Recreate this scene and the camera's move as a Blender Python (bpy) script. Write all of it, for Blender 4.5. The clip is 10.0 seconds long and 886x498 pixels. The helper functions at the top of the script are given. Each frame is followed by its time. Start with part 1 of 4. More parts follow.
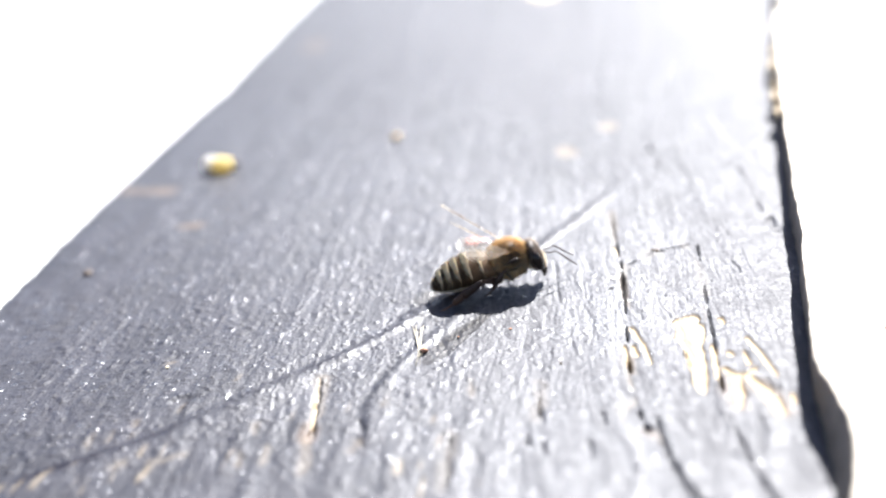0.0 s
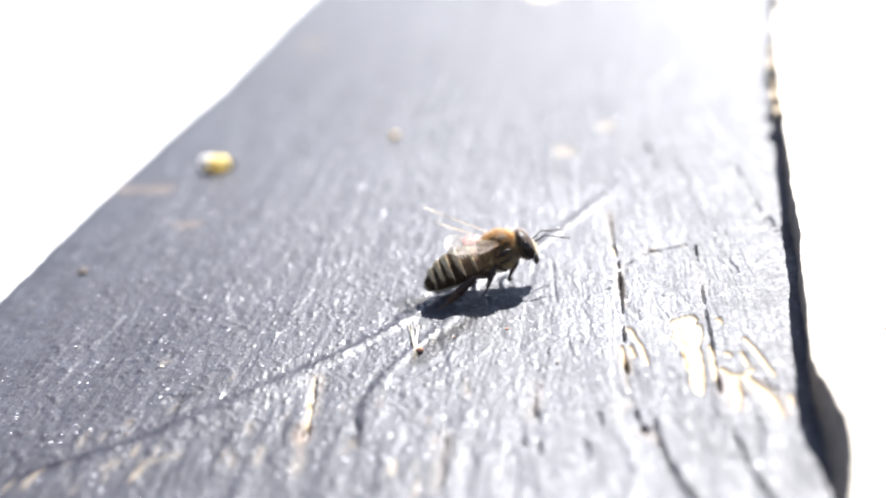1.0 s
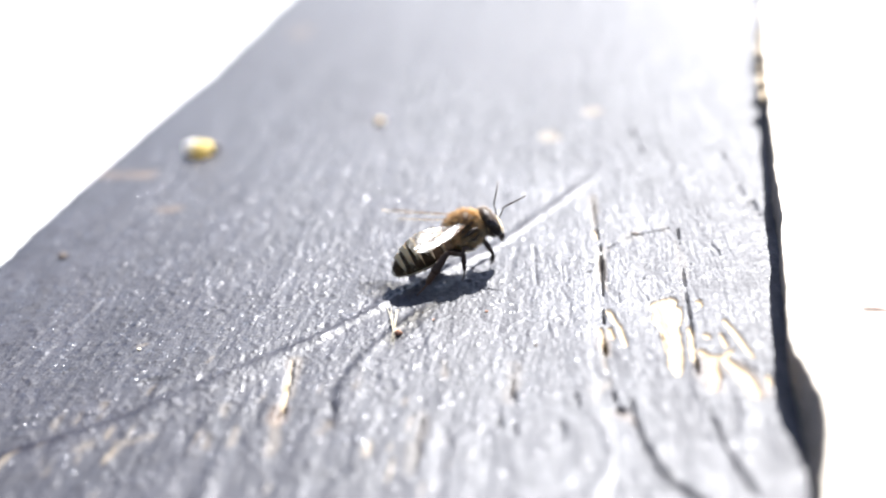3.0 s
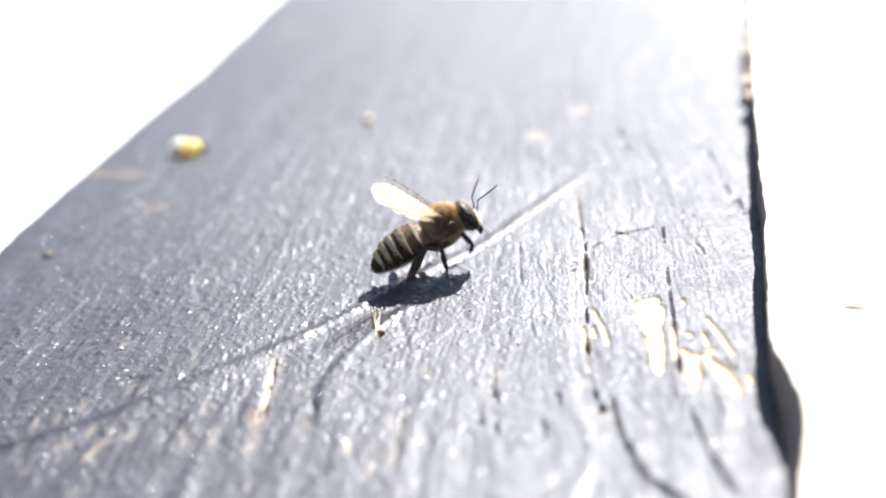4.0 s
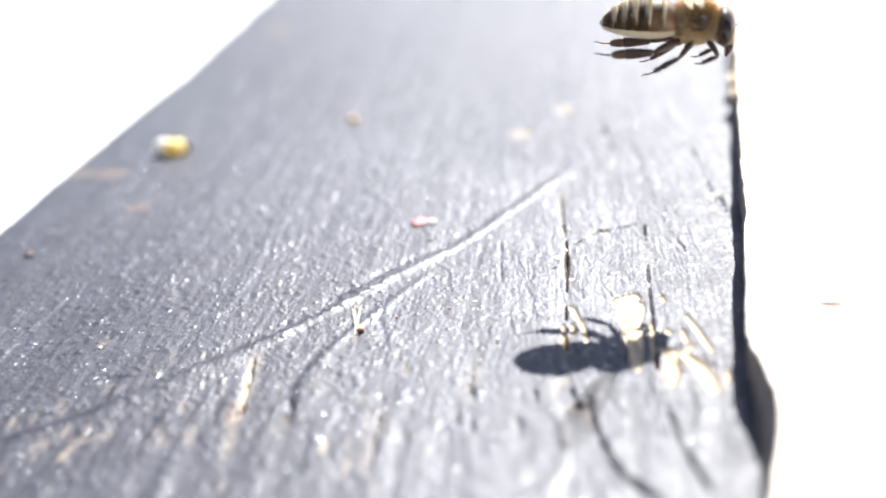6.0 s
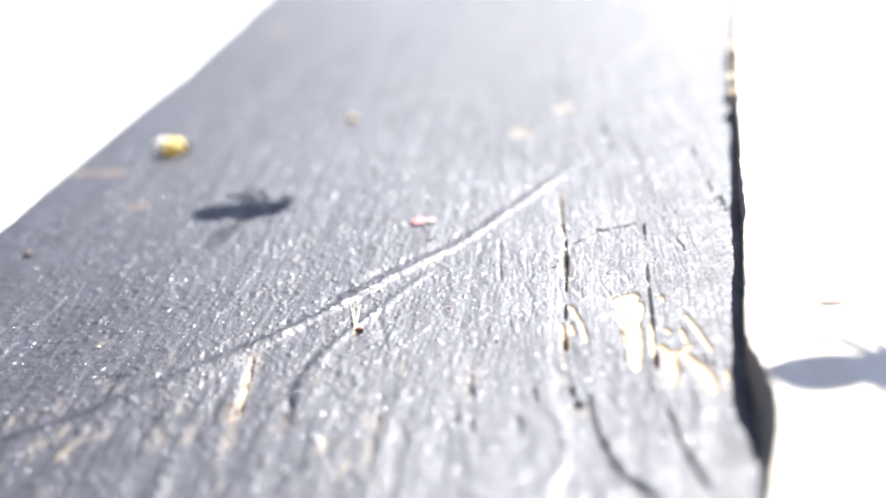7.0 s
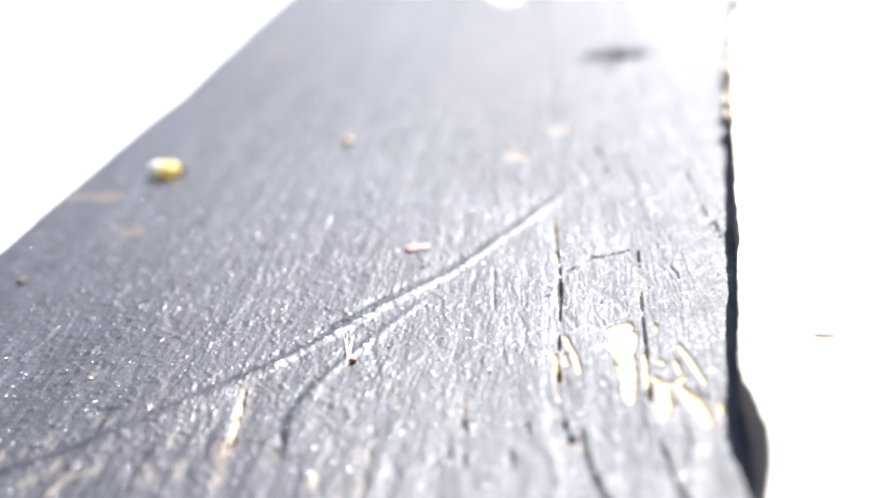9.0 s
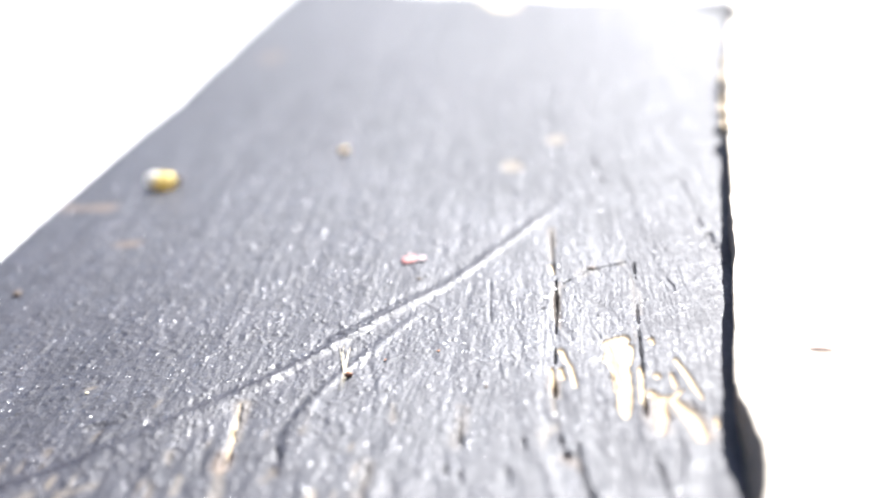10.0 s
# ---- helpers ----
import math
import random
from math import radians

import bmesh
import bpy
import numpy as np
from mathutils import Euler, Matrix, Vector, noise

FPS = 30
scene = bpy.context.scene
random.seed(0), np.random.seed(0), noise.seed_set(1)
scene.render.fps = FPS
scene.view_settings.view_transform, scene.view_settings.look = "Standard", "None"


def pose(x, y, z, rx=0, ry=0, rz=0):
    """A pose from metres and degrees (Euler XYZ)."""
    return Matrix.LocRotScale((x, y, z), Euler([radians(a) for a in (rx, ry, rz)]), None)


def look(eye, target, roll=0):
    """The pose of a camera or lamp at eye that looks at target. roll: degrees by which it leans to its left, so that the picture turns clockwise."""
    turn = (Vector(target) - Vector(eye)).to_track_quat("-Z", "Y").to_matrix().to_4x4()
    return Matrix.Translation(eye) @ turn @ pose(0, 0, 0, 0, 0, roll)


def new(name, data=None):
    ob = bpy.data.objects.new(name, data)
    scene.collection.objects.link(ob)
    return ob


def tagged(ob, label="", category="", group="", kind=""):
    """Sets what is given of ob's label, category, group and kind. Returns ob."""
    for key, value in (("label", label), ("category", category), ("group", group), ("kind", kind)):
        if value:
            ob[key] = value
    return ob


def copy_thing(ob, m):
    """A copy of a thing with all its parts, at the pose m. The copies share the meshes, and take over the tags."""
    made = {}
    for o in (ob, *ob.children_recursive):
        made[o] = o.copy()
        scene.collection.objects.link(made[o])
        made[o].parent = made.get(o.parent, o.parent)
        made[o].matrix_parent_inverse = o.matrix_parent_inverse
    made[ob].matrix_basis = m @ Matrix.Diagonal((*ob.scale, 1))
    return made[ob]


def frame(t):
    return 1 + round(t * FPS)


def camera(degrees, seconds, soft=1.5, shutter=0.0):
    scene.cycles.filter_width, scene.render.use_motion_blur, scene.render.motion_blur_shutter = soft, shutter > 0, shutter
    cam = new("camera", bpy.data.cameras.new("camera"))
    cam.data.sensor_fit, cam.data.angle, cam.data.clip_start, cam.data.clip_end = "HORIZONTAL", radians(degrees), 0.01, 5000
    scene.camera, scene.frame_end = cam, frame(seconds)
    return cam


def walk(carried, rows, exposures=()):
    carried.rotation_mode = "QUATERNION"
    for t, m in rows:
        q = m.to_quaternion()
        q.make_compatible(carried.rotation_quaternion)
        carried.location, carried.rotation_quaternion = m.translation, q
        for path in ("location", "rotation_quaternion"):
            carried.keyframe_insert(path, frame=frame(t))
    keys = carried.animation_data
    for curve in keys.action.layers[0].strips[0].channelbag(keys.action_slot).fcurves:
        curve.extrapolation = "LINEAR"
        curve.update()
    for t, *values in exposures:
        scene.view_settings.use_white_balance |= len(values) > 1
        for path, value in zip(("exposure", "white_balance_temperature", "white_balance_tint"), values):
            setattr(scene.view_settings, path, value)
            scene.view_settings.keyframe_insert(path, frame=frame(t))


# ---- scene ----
CM, MM = 0.01, 0.001
cam = camera(50.0, 10.0, soft=1.9)
cam.data.dof.use_dof = True
cam.data.dof.focus_distance = 8.85 * CM
cam.data.dof.aperture_fstop = 11.5
# eye and target in centimetres, board top at z = 0
PATH = [
    (0, (-0.2821, -0.0805, 4.4316), (-0.4551, 7.1785, 1.0734), -7.45),
    (0.5, (-0.2675, -0.0523, 4.4340), (-0.4454, 7.2056, 1.0737), -7.41),
    (1, (-0.2554, -0.0397, 4.4019), (-0.4237, 7.2190, 1.0429), -7.28),
    (1.5, (-0.2213, -0.0375, 4.3705), (-0.3956, 7.2093, 0.9862), -7.35),
    (2, (-0.1853, -0.0362, 4.3350), (-0.3578, 7.2082, 0.9454), -7.37),
    (2.5, (-0.1586, -0.0318, 4.2986), (-0.3169, 7.2053, 0.8927), -7.25),
    (4, (-0.0040, -0.0248, 4.2414), (-0.1120, 7.2052, 0.8186), -7.03),
    (4.5, (0.0484, -0.0197, 4.2474), (-0.0439, 7.2090, 0.8214), -6.99),
    (5, (0.0958, -0.0167, 4.2386), (0.0128, 7.2138, 0.8163), -7.07),
    (5.5, (0.1252, -0.0207, 4.2051), (0.0516, 7.2115, 0.7861), -7.09),
    (7, (0.1424, -0.0162, 4.1850), (0.0742, 7.2139, 0.7614), -7.07),
    (7.5, (0.1457, 0.0129, 4.1946), (0.0754, 7.2451, 0.7754), -7.09),
    (8, (0.1623, 0.0318, 4.2012), (0.0874, 7.2715, 0.7980), -7.13),
    (8.5, (0.1878, 0.0571, 4.2512), (0.1301, 7.3087, 0.8732), -7.13),
    (9, (0.2234, 0.0774, 4.3236), (0.1678, 7.3450, 0.9800), -7.24),
    (9.5, (0.2450, 0.0977, 4.3767), (0.1956, 7.3719, 1.0475), -7.38),
    (10, (0.2507, 0.1164, 4.4028), (0.2183, 7.3947, 1.0822), -7.35),
]
walk(cam, [(t, look([v * CM for v in eye], [v * CM for v in target], roll)) for t, eye, target, roll in PATH],
     exposures=[(0.0, 2.03, 6200, 19), (10.0, 2.03, 6200, 19)])

# ---- light ----
SUN = Vector((0.52, 0.82, 1.0)).normalized()
ELEVATION, AZIMUTH = math.asin(SUN.z), math.atan2(SUN.x, SUN.y)
world = bpy.data.worlds.new("sky")
world.use_nodes = True
scene.world = world
wn = world.node_tree.nodes
sky = wn.new("ShaderNodeTexSky")
sky.sky_type, sky.sun_disc = "NISHITA", False
sky.sun_elevation, sky.sun_rotation = ELEVATION, AZIMUTH
world.node_tree.links.new(sky.outputs[0], wn["Background"].inputs[0])
wn["Background"].inputs[1].default_value = 0.048
lamp = bpy.data.lights.new("sun", "SUN")
lamp.energy, lamp.angle, lamp.color = 5.0, radians(0.53), (0.965, 0.985, 0.90)
sun = new("sun", lamp)
sun.matrix_world = look(SUN * 3, (0, 0, 0))


# ---- materials ----
class Nodes:
    """A small builder for node materials."""

    def __init__(self, name):
        self.mat = bpy.data.materials.new(name)
        self.mat.use_nodes = True
        self.tree = self.mat.node_tree
        self.bsdf = self.tree.nodes["Principled BSDF"]
        self.out = self.tree.nodes["Material Output"]

    def node(self, kind, **values):
        n = self.tree.nodes.new(kind)
        for key, value in values.items():
            n.inputs[key.replace("_", " ")].default_value = value
        return n

    def link(self, a, b):
        self.tree.links.new(a, b)

    def set(self, **values):
        for key, value in values.items():
            self.bsdf.inputs[key.replace("_", " ")].default_value = value
        return self

    def place(self, scale=(1, 1, 1), turn=0.0):
        c = self.node("ShaderNodeTexCoord")
        m = self.node("ShaderNodeMapping")
        m.inputs["Scale"].default_value = scale
        m.inputs["Rotation"].default_value = (0, 0, turn)
        self.link(c.outputs["Object"], m.inputs[0])
        return m.outputs[0]

    def noise(self, where, scale, detail=4.0, rough=0.55):
        n = self.node("ShaderNodeTexNoise", Scale=scale, Detail=detail, Roughness=rough)
        self.link(where, n.inputs["Vector"])
        return n.outputs[0]

    def ramp(self, fac, *stops):
        n = self.node("ShaderNodeValToRGB")
        while len(n.color_ramp.elements) < len(stops):
            n.color_ramp.elements.new(0.5)
        for e, (at, c) in zip(n.color_ramp.elements, stops):
            e.position, e.color = at, (*c, 1) if len(c) == 3 else c
        self.link(fac, n.inputs[0])
        return n.outputs[0]

    def grey(self, fac, *stops):
        return self.ramp(fac, *[(at, (v, v, v)) for at, v in stops])

    def mix(self, fac, a, b, blend="MIX"):
        n = self.tree.nodes.new("ShaderNodeMix")
        n.data_type, n.blend_type = "RGBA", blend
        for socket, v in ((n.inputs[0], fac), (n.inputs[6], a), (n.inputs[7], b)):
            if hasattr(v, "links"):
                self.link(v, socket)
            else:
                socket.default_value = v if not isinstance(v, tuple) else (*v, 1)
        return n.outputs[2]

    def bump(self, height, strength, distance):
        n = self.node("ShaderNodeBump", Strength=strength, Distance=distance)
        self.link(height, n.inputs["Height"])
        self.link(n.outputs[0], self.bsdf.inputs["Normal"])
        return n


def simple(name, a, b, scale, rough=0.5, bump=0.0, distance=0.00005, stretch=(1, 1, 1), **values):
    m = Nodes(name)
    where = m.place(stretch)
    n = m.noise(where, scale)
    m.link(m.ramp(n, (0.3, a), (0.7, b)), m.bsdf.inputs["Base Color"])
    m.set(Roughness=rough, **values)
    if bump:
        m.bump(m.noise(where, scale * 3), bump, distance)
    return m.mat


def painted_wood():
    m = Nodes("weathered_black_paint")
    grain = m.place((1, 0.07, 1), radians(11))
    free = m.place()
    fine, coarse = m.noise(grain, 1500, 5), m.noise(free, 130, 5)
    paint = m.mix(m.grey(coarse, (0.3, 0.0), (0.75, 1.0)), (0.0095, 0.0086, 0.0125), (0.0245, 0.0225, 0.0285))
    paint = m.mix(m.grey(fine, (0.45, 0.0), (0.8, 0.5)), paint, (0.05, 0.05, 0.058))
    wood = m.ramp(fine, (0.32, (0.28, 0.195, 0.10)), (0.45, (0.46, 0.355, 0.215)), (0.8, (0.58, 0.48, 0.335)))
    bare = m.node("ShaderNodeAttribute")
    bare.attribute_name = "bare"
    stain = m.node("ShaderNodeAttribute")
    stain.attribute_name = "stain"
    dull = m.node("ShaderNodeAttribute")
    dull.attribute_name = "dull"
    # grey mixed in by position, to even the board's brightness through its colour
    brightening = m.node("ShaderNodeAttribute")
    brightening.attribute_name = "brightening"
    brightened = m.mix(m.grey(fine, (0.3, 0.0), (0.7, 1.0)), (0.032, 0.031, 0.037), (0.088, 0.087, 0.09))
    paint = m.mix(brightening.outputs["Fac"], paint, brightened)
    # shade on the far slopes of the scratches, put into the paint colour
    flank_shade = m.node("ShaderNodeAttribute")
    flank_shade.attribute_name = "flank_shade"
    paint = m.mix(flank_shade.outputs["Fac"], paint, (0.007, 0.006, 0.011))
    base = m.mix(bare.outputs["Fac"], paint, wood)
    base = m.mix(stain.outputs["Fac"], base, (0.20, 0.13, 0.075))
    m.link(base, m.bsdf.inputs["Base Color"])
    gloss = m.grey(m.noise(free, 1300, 4), (0.28, 0.68), (0.58, 0.56), (0.70, 0.34))
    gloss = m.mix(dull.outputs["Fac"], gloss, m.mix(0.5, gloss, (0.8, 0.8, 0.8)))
    # specular level, reduced by position against the glare
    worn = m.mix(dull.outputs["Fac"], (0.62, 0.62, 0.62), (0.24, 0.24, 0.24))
    m.link(m.mix(flank_shade.outputs["Fac"], worn, (0.04, 0.04, 0.04)), m.bsdf.inputs["Specular IOR Level"])
    m.link(m.mix(bare.outputs["Fac"], gloss, (0.8, 0.8, 0.8)), m.bsdf.inputs["Roughness"])
    tiny = m.mix(0.45, m.noise(free, 3800, 3), fine)
    m.bump(tiny, 0.75, 0.00015)
    # hard gloss left on the tops of the grit and brush marks
    shine = m.node("ShaderNodeBump", Strength=1.0, Distance=0.00042)
    beads = None
    for scale, share in ((700, 0.3), (1150, 0.35)):
        v = m.node("ShaderNodeTexVoronoi", Scale=scale)
        m.link(free, v.inputs["Vector"])
        few = m.node("ShaderNodeSeparateColor")
        m.link(v.outputs["Color"], few.inputs[0])
        dome = m.grey(v.outputs["Distance"], (0.0, 1.0), (0.4, 0.0))
        dome.node.color_ramp.interpolation = "EASE"
        bead = m.mix(1.0, dome, m.grey(few.outputs[0], (share, 0.0), (share + 0.02, 1.0)), "MULTIPLY")
        beads = bead if beads is None else m.mix(1.0, beads, bead, "LIGHTEN")
    beads = m.mix(1.0, beads, m.grey(m.noise(free, 260, 4), (0.42, 0.08), (0.58, 1.0)), "MULTIPLY")
    m.link(m.mix(0.6, m.noise(free, 2100, 3), beads), shine.inputs["Height"])
    m.link(shine.outputs[0], m.bsdf.inputs["Coat Normal"])
    keep = m.mix(1.0, m.grey(m.noise(free, 260, 4), (0.38, 0.03), (0.66, 0.22)), m.mix(bare.outputs["Fac"], (1, 1, 1), (0, 0, 0)), "MULTIPLY")
    keep = m.mix(1.0, keep, m.mix(1.0, m.grey(beads, (0.05, 0.0), (0.3, 0.9)), m.mix(bare.outputs["Fac"], (1, 1, 1), (0, 0, 0)), "MULTIPLY"), "LIGHTEN")
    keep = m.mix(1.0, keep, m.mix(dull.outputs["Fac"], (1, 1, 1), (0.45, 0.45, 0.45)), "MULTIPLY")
    keep = m.mix(1.0, keep, m.mix(flank_shade.outputs["Fac"], (1, 1, 1), (0.0, 0.0, 0.0)), "MULTIPLY")
    m.link(keep, m.bsdf.inputs["Coat Weight"])
    m.set(Coat_Roughness=0.27)
    return m.mat


PAINT = painted_wood()


def pale_wood():
    m = Nodes("pale_raw_wood")
    where = m.place((1, 0.08, 1))
    base = m.ramp(m.noise(where, 700), (0.3, (0.62, 0.53, 0.42)), (0.7, (0.74, 0.68, 0.58)))
    grey_patch = m.node("ShaderNodeAttribute")
    grey_patch.attribute_name = "grey_patch"
    m.link(m.mix(grey_patch.outputs["Fac"], base, (0.16, 0.16, 0.20)), m.bsdf.inputs["Base Color"])
    m.set(Roughness=0.7)
    m.bump(m.noise(where, 2100), 0.3, 0.0001)
    return m.mat


PALE_WOOD = pale_wood()
OLD_EDGE = simple("weathered_wood_edge", (0.12, 0.098, 0.08), (0.24, 0.20, 0.165), 600, 0.8, 0.5, 0.0002)
CONCRETE = simple("pale_concrete", (0.50, 0.49, 0.46), (0.62, 0.61, 0.58), 90, 0.85, 0.4, 0.0005)
CUTICLE = simple("dark_cuticle", (0.016, 0.009, 0.005), (0.045, 0.024, 0.012), 2500, 0.5, 0.3, 0.00003, Specular_IOR_Level=0.3)
AMBER = simple("amber_cuticle", (0.085, 0.044, 0.017), (0.17, 0.095, 0.042), 1500, 0.55, 0.4, 0.00004, Specular_IOR_Level=0.4)
PLATE = simple("brown_black_plate", (0.016, 0.009, 0.004), (0.038, 0.021, 0.010), 2500, 0.55, 0.3, 0.00003, Specular_IOR_Level=0.07)
LEG = simple("dark_brown_leg_cuticle", (0.020, 0.011, 0.007), (0.060, 0.030, 0.016), 3000, 0.45, 0.4, 0.00004, Specular_IOR_Level=0.3)


def shin():
    m = Nodes("leg_cuticle_paler_to_the_foot")
    c = m.node("ShaderNodeTexCoord")
    split = m.node("ShaderNodeSeparateXYZ")
    m.link(c.outputs["Object"], split.inputs[0])
    far = m.node("ShaderNodeMapRange", From_Min=0.0018, From_Max=0.0042)
    m.link(split.outputs[0], far.inputs[0])
    m.link(m.mix(far.outputs[0], (0.030, 0.016, 0.010), (0.11, 0.055, 0.028)), m.bsdf.inputs["Base Color"])
    m.set(Roughness=0.5, Specular_IOR_Level=0.3)
    return m.mat


SHIN = shin()
BELLY = simple("pale_belly_cuticle", (0.35, 0.30, 0.20), (0.48, 0.42, 0.30), 2500, 0.5)


def let_through(m, colour, share):
    """Lets a share of the light pass through, as fine hair does."""
    thin, both = m.tree.nodes.new("ShaderNodeBsdfTranslucent"), m.tree.nodes.new("ShaderNodeMixShader")
    both.inputs[0].default_value = share
    m.link(colour, thin.inputs[0])
    m.link(m.bsdf.outputs[0], both.inputs[1])
    m.link(thin.outputs[0], both.inputs[2])
    m.link(both.outputs[0], m.out.inputs[0])


def pale_hair():
    m = Nodes("pale_hair_band")
    colour = m.ramp(m.noise(m.place(), 6000), (0.3, (0.84, 0.70, 0.46)), (0.7, (0.96, 0.87, 0.66)))
    m.link(colour, m.bsdf.inputs["Base Color"])
    m.set(Roughness=0.7)
    let_through(m, colour, 0.5)
    return m.mat


FELT = simple("pale_felt", (0.80, 0.54, 0.29), (0.94, 0.74, 0.46), 6000, 0.8, 0.8, 0.00008)
HAIR = pale_hair()


def fur():
    m = Nodes("tawny_fur")
    c = m.node("ShaderNodeTexCoord")
    split = m.node("ShaderNodeSeparateXYZ")
    m.link(c.outputs["Object"], split.inputs[0])
    high = m.node("ShaderNodeMapRange", From_Min=-0.0006, From_Max=0.0018)
    m.link(split.outputs[2], high.inputs[0])
    own = m.node("ShaderNodeNewGeometry")
    low = m.mix(own.outputs["Random Per Island"], (0.46, 0.30, 0.14), (0.94, 0.78, 0.50))
    top = m.mix(own.outputs["Random Per Island"], (0.30, 0.16, 0.05), (0.82, 0.54, 0.22))
    colour = m.mix(high.outputs[0], low, top)
    m.link(colour, m.bsdf.inputs["Base Color"])
    m.set(Roughness=0.55)
    let_through(m, colour, 0.55)
    return m.mat


FUR = fur()
FACE = simple("pale_face_hair", (0.58, 0.48, 0.30), (0.80, 0.70, 0.50), 5000, 0.7, 0.6, 0.00005)
EYE = simple("black_compound_eye", (0.010, 0.006, 0.004), (0.022, 0.013, 0.008), 9000, 0.12, 0.3, 0.00001, Specular_IOR_Level=0.3)
VEIN = simple("brown_wing_vein", (0.10, 0.05, 0.02), (0.18, 0.09, 0.04), 3000, 0.4)


def waxy(name, a, b):
    """A soft lump that lets some light through."""
    m = Nodes(name)
    colour = m.ramp(m.noise(m.place(), 1800), (0.3, a), (0.7, b))
    m.link(colour, m.bsdf.inputs["Base Color"])
    m.set(Roughness=0.8)
    m.bump(m.noise(m.place(), 5400), 0.5, 0.0002)
    let_through(m, colour, 0.4)
    return m.mat


YELLOW = waxy("yellow_pollen", (0.86, 0.64, 0.17), (0.94, 0.82, 0.42))
PALE_WAX = waxy("white_wax", (0.80, 0.78, 0.72), (0.90, 0.88, 0.84))
WAX = waxy("tan_wax", (0.62, 0.46, 0.25), (0.74, 0.60, 0.38))
WHITE = simple("white_crumb", (0.72, 0.70, 0.62), (0.82, 0.80, 0.76), 1800, 0.7, 0.4, 0.0002)
BROWN = simple("brown_husk", (0.035, 0.024, 0.016), (0.08, 0.05, 0.03), 1800, 0.7, 0.4, 0.0001)
RUST = simple("rust_red_crumb", (0.22, 0.10, 0.055), (0.36, 0.17, 0.09), 2500, 0.7, 0.4, 0.0001)
DARK_RUST = simple("dark_rust_crumb", (0.12, 0.05, 0.032), (0.19, 0.09, 0.058), 2500, 0.7, 0.4, 0.0001)
PINK = simple("pink_petal_scrap", (0.30, 0.10, 0.09), (0.42, 0.19, 0.17), 2500, 0.7)
PALE_PINK = simple("pale_pink_petal", (0.26, 0.19, 0.19), (0.36, 0.29, 0.29), 2500, 0.7)
STRAW = simple("straw_fibre", (0.36, 0.31, 0.21), (0.52, 0.46, 0.34), 2500, 0.6)

MID_PLATE = simple("brown_plate", (0.045, 0.024, 0.010), (0.095, 0.054, 0.026), 2000, 0.55, 0.3, 0.00003, Specular_IOR_Level=0.2)
HEAD_HAIR = simple("brown_head_hair", (0.16, 0.11, 0.07), (0.36, 0.27, 0.18), 4000, 0.7)


def wing_membrane():
    m = Nodes("clear_wing_membrane")
    where = m.place()
    tint = m.ramp(m.noise(where, 900), (0.3, (0.70, 0.54, 0.34)), (0.7, (0.92, 0.86, 0.74)))
    m.link(tint, m.bsdf.inputs["Base Color"])
    m.set(Roughness=0.24)
    m.bsdf.inputs["Specular IOR Level"].default_value = 1.0
    m.bump(m.noise(where, 2200), 0.6, 0.0001)
    clear, thin, both, mix = (m.tree.nodes.new("ShaderNode" + k) for k in ("BsdfTransparent", "BsdfTranslucent", "MixShader", "MixShader"))
    clear.inputs[0].default_value = (0.98, 0.96, 0.91, 1)
    m.link(tint, thin.inputs[0])
    both.inputs[0].default_value = 0.85
    m.link(m.bsdf.outputs[0], both.inputs[1])
    m.link(thin.outputs[0], both.inputs[2])
    mix.inputs[0].default_value = 0.28
    m.link(clear.outputs[0], mix.inputs[1])
    m.link(both.outputs[0], mix.inputs[2])
    shine, gloss = m.tree.nodes.new("ShaderNodeBsdfGlossy"), m.tree.nodes.new("ShaderNodeMixShader")
    shine.inputs["Roughness"].default_value = 0.28
    ripple = m.node("ShaderNodeBump", Strength=1.0, Distance=0.00007)
    m.link(m.noise(where, 1500, 2), ripple.inputs["Height"])
    m.link(ripple.outputs[0], shine.inputs["Normal"])
    gloss.inputs[0].default_value = 0.05
    m.link(mix.outputs[0], gloss.inputs[1])
    m.link(shine.outputs[0], gloss.inputs[2])
    m.link(gloss.outputs[0], m.out.inputs[0])
    return m.mat


MEMBRANE = wing_membrane()


# ---- mesh helpers ----
def part(name, bm, material, parent=None, label="", smooth=True, kind=""):
    mesh = bpy.data.meshes.new(name)
    bm.to_mesh(mesh)
    bm.free()
    mesh.materials.append(material)
    if smooth:
        mesh.polygons.foreach_set("use_smooth", [True] * len(mesh.polygons))
    ob = new(name, mesh)
    if parent:
        ob.parent = parent
    return tagged(ob, label, kind=kind)


def loft(bm, rings, sides=20, close=True):
    """Skins rings of (centre, side vector, up vector) into a tube."""
    loops = []
    for centre, u, v in rings:
        loops.append([bm.verts.new(Vector(centre) + u * math.cos(a) + v * math.sin(a)) for a in (2 * math.pi * k / sides for k in range(sides))])
    for a, b in zip(loops, loops[1:]):
        for k in range(sides):
            bm.faces.new((a[k], a[(k + 1) % sides], b[(k + 1) % sides], b[k]))
    if close:
        bm.faces.new(loops[0][::-1])
        bm.faces.new(loops[-1])
    bmesh.ops.recalc_face_normals(bm, faces=bm.faces)
    return bm


def body_loft(stations, sides=24):
    """A body along x from stations (x, z, half width, half height)."""
    return loft(bmesh.new(), [((x, 0, z), Vector((0, w, 0)), Vector((0, 0, h))) for x, z, w, h in stations], sides)


